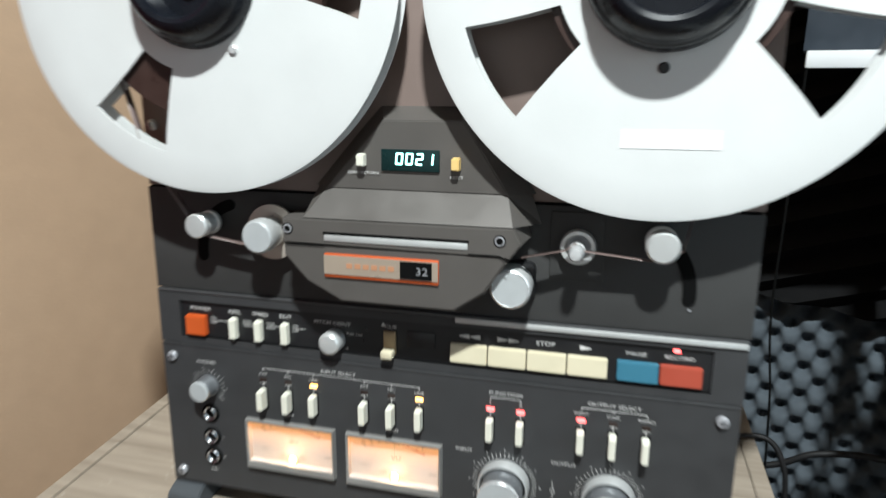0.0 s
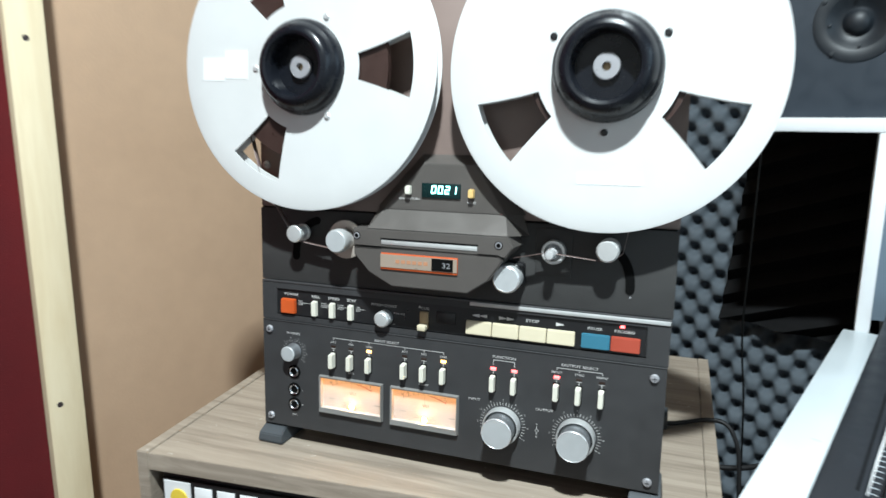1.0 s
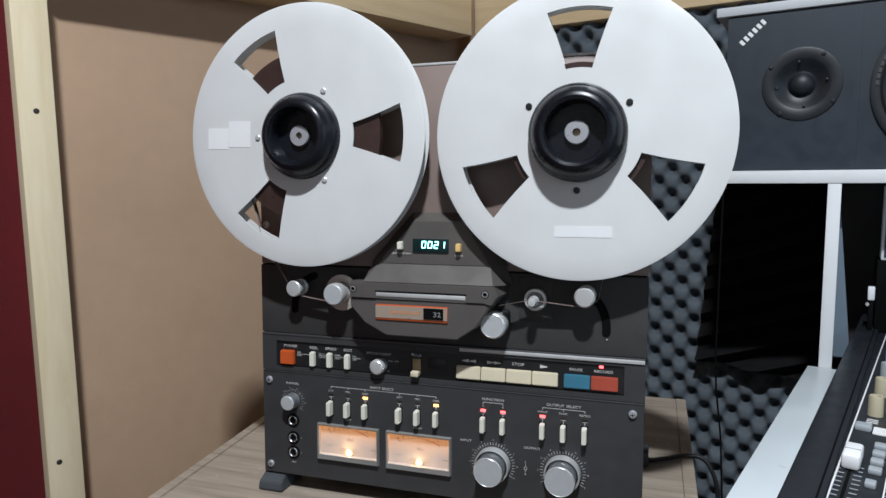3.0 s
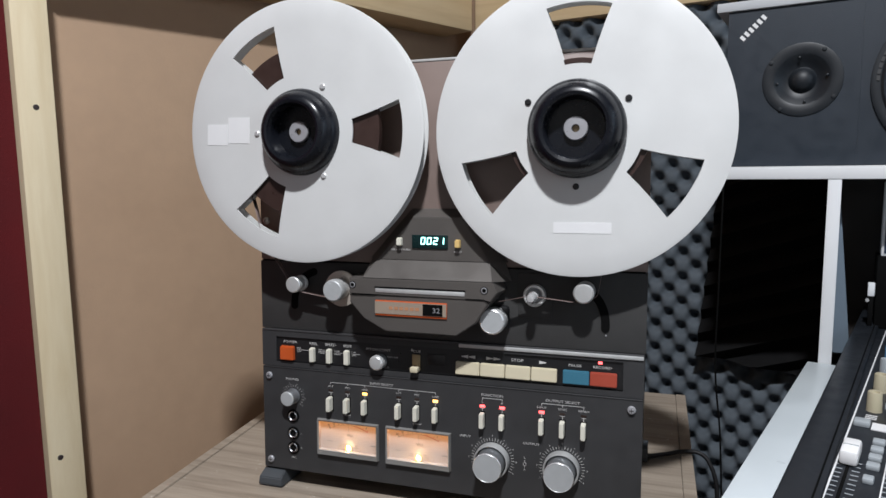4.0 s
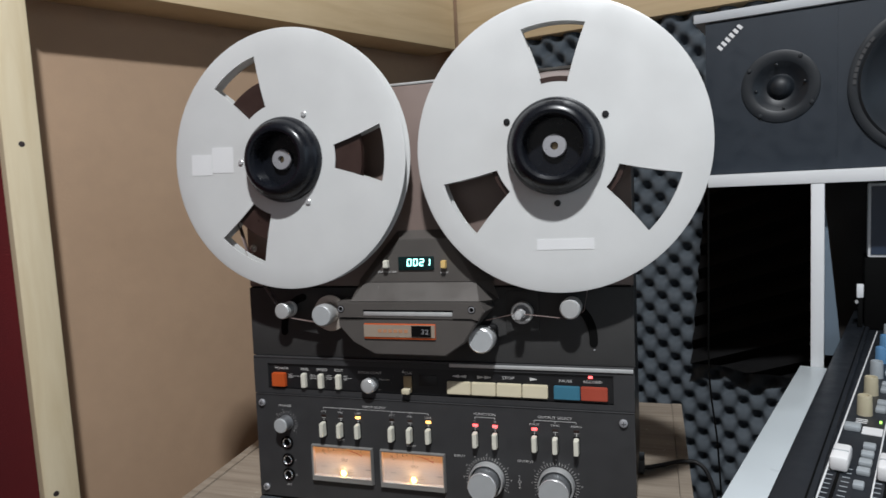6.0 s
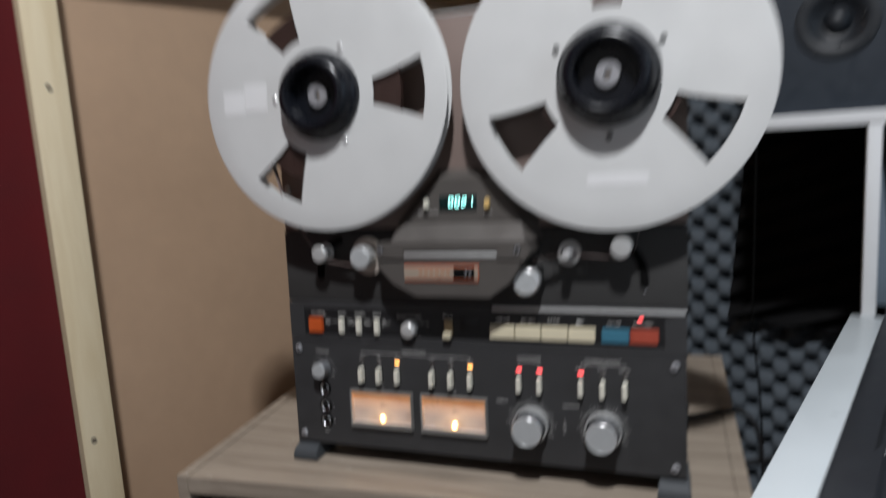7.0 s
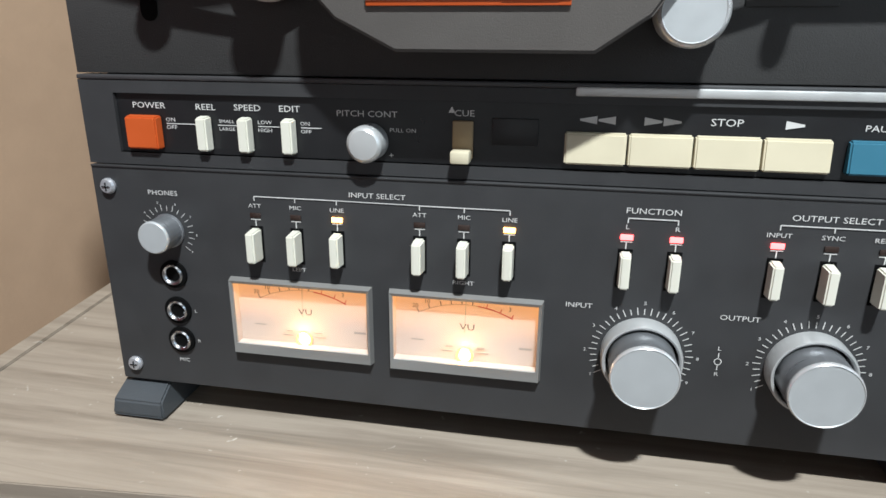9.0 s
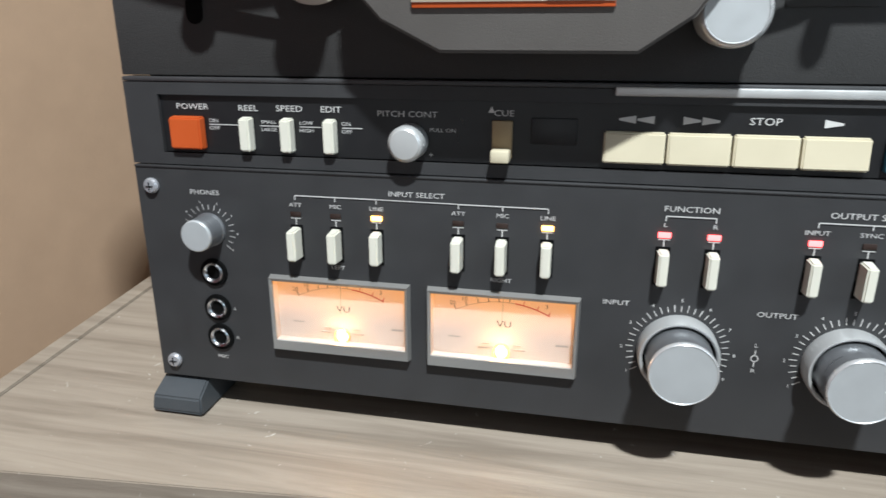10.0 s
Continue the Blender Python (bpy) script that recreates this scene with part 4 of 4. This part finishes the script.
# ---- reels ----
def flange_bm(y0, y1, R, holes, r_in, r_out, rc):
    """A disc with three windows, cut as rings of quads."""
    bm = bmesh.new()
    radii = [rc, 0.050, r_in, r_in + 0.018, r_in + 0.036, r_out, R - 0.003, R]
    n = 144

    def half(r):
        return math.radians(10.0 + 5.0 * (r - r_in) / (r_out - r_in)) * 1.0

    def inside(r0, r1, a):
        rm = (r0 + r1) / 2
        if rm < r_in or rm > r_out:
            return False
        return any(abs((a - h + math.pi) % (2 * math.pi) - math.pi) < math.radians(14.0) for h in holes)
    grid = {}

    def ang(i, r):
        a = 2 * math.pi * i / n
        for h in holes:
            d = (a - h + math.pi) % (2 * math.pi) - math.pi
            if abs(d) < math.radians(24):
                k = (11.5 + 3.5 * (min(max(r, r_in), r_out) - r_in) / (r_out - r_in)) / 15.0
                s = k if abs(d) <= math.radians(15.01) else k + (1 - k) * (abs(d) - math.radians(15)) / math.radians(9)
                return h + d * s
        return a
    for side, y in ((0, y0), (1, y1)):
        for j, r in enumerate(radii):
            for i in range(n):
                a = ang(i, r)
                yy = y + (0.0007 if side == 0 and j == len(radii) - 1 else 0)
                grid[side, j, i] = bm.verts.new((r * math.cos(a), yy, r * math.sin(a)))
    hole = lambda j, i: inside(radii[j], radii[j + 1], 2 * math.pi * (i + 0.5) / n)
    J = len(radii) - 1
    for j in range(J):
        for i in range(n):
            k = (i + 1) % n
            if not hole(j, i):
                bm.faces.new([grid[0, j, i], grid[0, j + 1, i], grid[0, j + 1, k], grid[0, j, k]])
                bm.faces.new([grid[1, j, i], grid[1, j, k], grid[1, j + 1, k], grid[1, j + 1, i]])
                if j == J - 1 or hole(j + 1, i):
                    bm.faces.new([grid[0, j + 1, i], grid[1, j + 1, i], grid[1, j + 1, k], grid[0, j + 1, k]])
                if j == 0 or hole(j - 1, i):
                    bm.faces.new([grid[0, j, i], grid[0, j, k], grid[1, j, k], grid[1, j, i]])
                if hole(j, k):
                    bm.faces.new([grid[0, j, k], grid[0, j + 1, k], grid[1, j + 1, k], grid[1, j, k]])
                if hole(j, (i - 1) % n):
                    bm.faces.new([grid[0, j, i], grid[1, j, i], grid[1, j + 1, i], grid[0, j + 1, i]])
    return bm


def reel(x, z, first, pack, label, stickers, screws="black", proud=0.0):
    holes = [math.radians(first + 120 * k) for k in range(3)]
    t = thing("tape_reel", label, "tape reel", TIP @ pose(x, proud, z), group="reels on the deck")
    part("front_flange", flange_bm(-0.0315, -0.0300, 0.1340, holes, 0.0585, 0.1120, 0.0385), "reel", t)
    part("rear_flange", flange_bm(-0.0190, -0.0175, 0.1340, holes, 0.0585, 0.1120, 0.0385), "reel", t)
    part("reel_hub", lathe(bmesh.new(), [(0.0390, -0.0189), (0.0560, -0.0189), (0.0560, -0.0301), (0.0390, -0.0301)], 0, 0, 96), "alu", t)
    part("tape_pack", lathe(bmesh.new(), [(0.0561, -0.0210), (pack, -0.0210), (pack, -0.0277), (0.0561, -0.0277)], 0, 0, 120), "tapeedge", t, "brown wound tape")
    for k in range(3):
        a = math.radians(first + 60 + 120 * k)
        s = part("reel_screw", lathe(bmesh.new(), [(0.0030, -0.0316), (0.0030, -0.0325), (0.0022, -0.0331), (0, -0.0332)], 0.0515 * math.cos(a), 0.0515 * math.sin(a), 16), screws, t)
    for lx, lz, lw, lh, tilt in stickers:
        b = B(-lw / 2, lw / 2, -0.0318, -0.0314, -lh / 2, lh / 2)
        part("paper_label", b, "signwhite", t, "white paper label stuck on the reel").matrix_local = pose(lx, 0, lz, 0, tilt, 0)
    return t


reel(*REELS[0], 0, 0.086, "white metal tape reel half full of brown tape", [(-0.0740, 0.004, 0.026, 0.027, 2), (-0.1005, 0.000, 0.025, 0.022, 2)], "chrome", -0.005)
reel(*REELS[1], 90, 0.064, "white metal tape reel with little brown tape", [(0.006, -0.089, 0.052, 0.010, 0)])
for x, z in REELS:
    h = thing("hub_adapter", "black moulded hub clamp locking the tape reel", "hub", TIP @ pose(x, 0, z), group="reel hubs")
    part("clamp_body", lathe(bmesh.new(), [(0.0042, -0.0317), (0.0436, -0.0317), (0.0441, -0.0345), (0.0440, -0.0385), (0.0428, -0.0425), (0.0412, -0.0448), (0.0406, -0.0453), (0.0400, -0.0466),
                                             (0.0385, -0.0500), (0.0362, -0.0535), (0.0335, -0.0560), (0.0305, -0.0568), (0.0280, -0.0560), (0.0268, -0.0535), (0.0262, -0.0435), (0.0255, -0.0375), (0.0042, -0.0375)], 0, 0, 72), "hub", h)
    part("centre_disc", lathe(bmesh.new(), [(0.0036, -0.0375), (0.0108, -0.0375), (0.0108, -0.0410), (0.0100, -0.0420), (0.0036, -0.0420), (0.0034, -0.0385)], 0, 0, 40), "trim", h)


# tape between reels and rollers
def ribbon(points, w=0.0062):
    bm = bmesh.new()
    rows = [(bm.verts.new((x, y - w / 2, z)), bm.verts.new((x, y + w / 2, z))) for x, y, z in points]
    for p, q in zip(rows, rows[1:]):
        bm.faces.new((p[0], q[0], q[1], p[1]))
    t = solid("tape_strand", bm, "tape", "thin brown magnetic tape threaded over the rollers", "tape", TIP)
    s = t.modifiers.new("thickness", "SOLIDIFY")
    s.thickness = 0.0002
    return t


ribbon([(-0.2120, -0.0243, 0.9880), (-0.1900, -0.0210, 0.9000), (-0.1623, -0.0145, 0.8540), (-0.1600, -0.0145, 0.8475), (-0.1545, -0.0145, 0.8452), (-0.1180, -0.0145, 0.8400)])
ribbon([(0.0700, -0.0200, 0.8455), (0.0965, -0.0180, 0.8512), (0.1020, -0.0180, 0.8560), (0.1075, -0.0180, 0.8515), (0.1450, -0.0150, 0.8475), (0.1540, -0.0145, 0.8472), (0.1638, -0.0145, 0.8550), (0.1830, -0.0243, 0.9560)])

# ---- shelf, loudspeaker, desk, mixer ----
SF = 0.43
shelf = thing("speaker_shelf", "white laminate shelf on an upright board", "shelf", ROOM)
part("shelf_board", B(0.2120, 1.00, SF, SF + 0.29, 0.9555, 0.9725, bev=0.0008), "white", shelf)
part("upright", B(0.3385, 0.3540, SF + 0.001, SF + 0.20, 0.6990, 0.9553, bev=0.0006), "white", shelf)

# stands for the upright's shaded side; shade in the colour, outline fits the view
part("shaded_side_wedge", prism(bmesh.new(), [(0.3543, 0.925), (0.3543, 0.7125), (0.3755, 0.7125)], SF + 0.060, SF + 0.072), "bluepanel", shelf, "blue-grey wedge painting in the upright's shaded side")

SY = 0.42
SPEAKER = ROOM @ pose(0.2085, 0.45, 0.9728) @ Matrix.Scale(1.077, 4) @ pose(-0.2040, -SY, -0.9603)
spk = thing("loudspeaker", "slate black studio loudspeaker lying on its side", "loudspeaker", SPEAKER)


def holed(bm, x0, x1, z0, z1, cx, cz, r, y0, y1):
    """A board with a round hole right through it."""
    angs = [2 * math.pi * i / 64 for i in range(64)] + [math.atan2(z - cz, x - cx) % (2 * math.pi) for x in (x0, x1) for z in (z0, z1)]
    rows = []
    for a in sorted(angs):
        c, s = math.cos(a), math.sin(a)
        kx = ((x1 if c > 0 else x0) - cx) / c if abs(c) > 1e-9 else 9.0
        kz = ((z1 if s > 0 else z0) - cz) / s if abs(s) > 1e-9 else 9.0
        k = min(kx, kz)
        rows.append([bm.verts.new(p) for p in ((cx + k * c, y1, cz + k * s), (cx + k * c, y0, cz + k * s), (cx + r * c, y0, cz + r * s), (cx + r * c, y1, cz + r * s))])
    for p, q in zip(rows, rows[1:] + rows[:1]):
        for k in range(3):
            bm.faces.new((p[k], q[k], q[k + 1], p[k + 1]))
    return bm


tx, tz = 0.2905, 1.066
wx, wz = 0.4520, 1.0570
part("cabinet", B(0.2040, 0.60, SY + 0.0182, SY + 0.24, 0.9605, 1.156, bev=0.003), "speaker", spk)
bm = holed(bmesh.new(), 0.2040, 0.3520, 0.9605, 1.156, tx, tz, 0.0405, SY, SY + 0.018)
holed(bm, 0.3521, 0.60, 0.9605, 1.156, wx, wz, 0.0780, SY, SY + 0.018)
part("baffle", bm, "speaker", spk)
tw = part("tweeter", lathe(bmesh.new(), [(0.0445, SY - 0.0002), (0.0443, SY - 0.0012), (0.0430, SY - 0.0016), (0.0320, SY - 0.0014), (0.0300, SY - 0.0004), (0.0240, SY + 0.0040), (0.0190, SY + 0.0072), (0.0160, SY + 0.0080)], tx, tz, 64), "cone", spk)
part("dome", lathe(bmesh.new(), [(0.0160, SY + 0.0080), (0.0145, SY + 0.0070), (0.0130, SY + 0.0042), (0.0090, SY + 0.0006), (0.0045, SY - 0.0010), (0, SY - 0.0014)], tx, tz, 40), "cone", tw)
for k in range(4):
    a = math.radians(45 + 90 * k + 12)
    part("tweeter_screw", lathe(bmesh.new(), [(0.0026, SY - 0.0016), (0.0024, SY - 0.003), (0, SY - 0.0034)], tx + 0.0415 * math.cos(a), tz + 0.0415 * math.sin(a), 14), "cone", tw)
for k in range(4):
    a = math.radians(90 * k + 8)
    part("grille_pin", lathe(bmesh.new(), [(0.0016, SY + 0.0030), (0.0016, SY - 0.0018), (0, SY - 0.003)], tx + 0.0272 * math.cos(a), tz + 0.0272 * math.sin(a), 10), "cone", tw)
wf = part("woofer", lathe(bmesh.new(), [(0.090, SY), (0.090, SY - 0.0035), (0.086, SY - 0.0048), (0.080, SY - 0.0035), (0.077, SY - 0.006), (0.070, SY - 0.002), (0.066, SY + 0.002), (0.030, SY + 0.016), (0.026, SY + 0.011), (0, SY + 0.006)], wx, wz, 64), "cone", spk)
bm = bmesh.new()
for i in range(8):
    a = math.radians(140 + i * 5)
    strip(bm, wx + 0.083 * math.cos(a), wz + 0.083 * math.sin(a), wx + 0.083 * math.cos(a + 0.07), wz + 0.083 * math.sin(a + 0.07), SY - 0.0052, 0.0035)
part("rim_print", bm, "strip", wf)
bm = bmesh.new()
for k in range(6):
    p = 0.0047 * k
    strip(bm, 0.2190 + p, 1.1250 + p * 0.98, 0.2240 + p, 1.1200 + p * 0.98, SY - 0.0006, 0.0040)
part("nameplate_bars", bm, "signwhite", spk)
lid = solid("cover_board", B(0.190, 0.62, SY - 0.004, SY + 0.26, 1.1565, 1.168, bev=0.0015), "lid", "thin grey board lying on the loudspeaker", "board", SPEAKER)
# left side slanted to match the dark edge in the camera's view
cb = loft(bmesh.new(), [(0.398, 0.66, 0.40), (0.75, 0.66, 0.40), (0.75, 0.75, 0.40), (0.398, 0.75, 0.40)], [(0.346, 0.66, 0.9553), (0.75, 0.66, 0.9553), (0.75, 0.75, 0.9553), (0.346, 0.75, 0.9553)])
bmesh.ops.bevel(cb, geom=cb.edges[:], offset=0.006, segments=3, affect="EDGES")
solid("dark_case", cb, "case", "dark brown-black case shaped to fit the view behind the desk", "case", ROOM)

desk = thing("mixer_desk", "white laminate desk edge under a mixing console", "desk", DESK)
part("desk_rail", B(0.0, 0.0455, -0.66, 0.028, 0.698, 0.7105, bev=0.001), "rail", desk)
part("desk_top", B(0.0458, 0.90, -0.66, 0.26, 0.696, 0.7080), "white", desk)
for v0 in (-0.64, 0.20):
    part("desk_leg", B(0.06, 0.10, v0, v0 + 0.04, 0.0, 0.6958, bev=0.001), "white", desk)
    part("desk_leg", B(0.80, 0.84, v0, v0 + 0.04, 0.0, 0.6958, bev=0.001), "white", desk)

mix = thing("mixing_console", "slate grey mixing console with faders and cream knobs", "mixing console", DESK)
part("console_body", B(0.0466, 0.86, -0.64, 0.25, 0.7082, 0.7460, bev=0.004), "mixer", mix)
part("console_cheek", B(0.0462, 0.0735, -0.64, 0.25, 0.7462, 0.7510, bev=0.003), "mixer", mix)
part("cheek_groove", B(0.0680, 0.0694, -0.48, 0.24, 0.7506, 0.7514), "dark", mix)
part("white_line", B(0.0746, 0.0759, -0.4736, 0.115, 0.7458, 0.7466), "signwhite", mix)
CAP_ROW = ("mixcream", "mixcream", "mixgrey", "mixblue", "mixblue", "mixgrey")
for c in range(5):
    u = 0.0865 + 0.031 * c
    part("channel_line", B(u + 0.0196, u + 0.0206, -0.4736, 0.115, 0.7458, 0.7464), "signwhite", mix)
    part("fader_slot", B(u - 0.0045, u - 0.0021, -0.470, -0.345, 0.7458, 0.7463), "dark", mix)
    cap = part("fader_cap", B(u - 0.0096, u + 0.0031, -0.396 - 0.004 * c, -0.364 - 0.004 * c, 0.7470, 0.7585, bev=0.0025), "signwhite", mix)
    part("finger_line", B(u - 0.0085, u + 0.0020, -0.3808 - 0.004 * c, -0.3797 - 0.004 * c, 0.7583, 0.7588), "mixgrey", cap)
    for k, v in enumerate((-0.420, -0.393, -0.375, -0.357, -0.339)):
        part("console_button", B(u + 0.0078, u + (0.0168 if k else 0.0150), v, v + 0.0100, 0.7458, 0.7500, bev=0.0012), "mixgrey", mix)
    for v0, v1 in ((u - 0.0110, u - 0.0062), (u - 0.0002, u + 0.0050)):
        bm = bmesh.new()
        for k in range(11):
            box(bm, v0, v1, -0.470 + 0.0085 * k, -0.4688 + 0.0085 * k, 0.7458, 0.7462)
        part("fader_scale", bm, "mixgrey", mix)
    part("scribble_strip", B(u + 0.0040, u + 0.0190, -0.302, -0.284, 0.7458, 0.7468), "signwhite", mix)
    part("mute_button", B(u - 0.0095, u + 0.0030, -0.300, -0.287, 0.7458, 0.7510, bev=0.0014), "mixgrey", mix)
    part("signal_light", B(u + 0.0150, u + 0.0168, -0.268, -0.264, 0.7458, 0.7470), "greenlight", mix)
    bm = bmesh.new()
    for k in range(3):
        box(bm, u - 0.003, u + 0.006, -0.2735 + 0.0045 * k, -0.2718 + 0.0045 * k, 0.7458, 0.7462)
    part("knob_print", bm, "signwhite", mix)
    for k, tint in enumerate(CAP_ROW):
        v = -0.248 + 0.0655 * k
        kb = lathe(bmesh.new(), [(0.0066, 0), (0.0064, 0.002), (0.0060, 0.0175), (0.0055, 0.0186), (0.0040, 0.0184), (0.0036, 0.0165), (0, 0.0164)], 0, 0, 24)
        kn = part("pan_knob", kb, tint, mix)
        kn.matrix_local = pose(u + 0.0022 + 0.0004 * k, v, 0.7460, 90)
        for d in (0.014, 0.034):
            part("console_button", B(u + 0.0098, u + 0.0182, v + d - 0.006, v + d + 0.006, 0.7458, 0.7505, bev=0.0012), "mixgrey", mix)

# the channel strips are turned a degree against the cheek to fit the camera's view
SKEW = pose(0.0755, -0.35, 0) @ pose(0, 0, 0, 0, 0, -0.95) @ pose(-0.0755, 0.35, 0)
for ob in mix.children:
    if not ob.name.startswith(("console_body", "console_cheek", "cheek_groove")):
        ob.matrix_basis = SKEW @ ob.matrix_basis

# small framed screen standing at the back of the console, and a cable clip beside it
screen = thing("small_screen", "small screen with a pale frame on a black foot", "screen", ROOM)
part("foot", B(0.4020, 0.66, 0.517, 0.575, 0.7462, 0.8475, bev=0.002), "dark", screen)
part("screen_frame", B(0.4055, 0.66, 0.520, 0.545, 0.8477, 0.9500, bev=0.002), "white", screen, "pale frame")
part("screen_face", B(0.4090, 0.65, 0.5185, 0.5215, 0.8520, 0.9465), "screenglass", screen)
clip = thing("cable_clip", "small silver clip on a black stem on the console edge", "clip", ROOM)
part("clip_plate", B(0.3925, 0.4010, 0.505, 0.513, 0.7930, 0.8120, bev=0.0015), "white", clip, "silver-white plate")
part("clip_stem", B(0.3940, 0.4000, 0.506, 0.512, 0.7512, 0.7928, bev=0.001), "dark", clip, "black stem")
part("clip_pin", lathe(bmesh.new(), [(0, 0.500), (0.0022, 0.500), (0.0022, 0.507), (0, 0.507)], 0.3925, 0.788, 16), "chrome", clip)

# ---- cables ----
cables = (("power_cable", [(0.170, 0.178, 0.645), (0.185, 0.176, 0.632), (0.207, 0.181, 0.6242), (0.230, 0.193, 0.6235), (0.257, 0.208, 0.6240), (0.274, 0.207, 0.6225), (0.285, 0.203, 0.609), (0.293, 0.200, 0.565), (0.296, 0.20, 0.35), (0.297, 0.21, 0.0)], 0.0026, "black power cable drooping over the cabinet edge"),
          ("signal_cable", [tuple(ROOM @ Vector(p)) for p in ((0.2135, 0.424, 0.956), (0.212, 0.424, 0.80), (0.212, 0.424, 0.68), (0.222, 0.424, 0.58), (0.236, 0.424, 0.0))], 0.0013, "thin black cable hanging from the shelf"),
          ("floor_cable", [tuple(ROOM @ Vector(p)) for p in ((-0.10, 0.50, 0.40), (0.08, 0.50, 0.435), (0.194, 0.50, 0.446), (0.24, 0.50, 0.462), (0.285, 0.50, 0.490), (0.42, 0.50, 0.505))], 0.0042, "dark slate cable slung low behind the cabinet"))
for name, pts, r, lab in cables:
    tagged(tube(name, pts, r, "dark" if r < 0.002 else "cable"), lab, "cable")
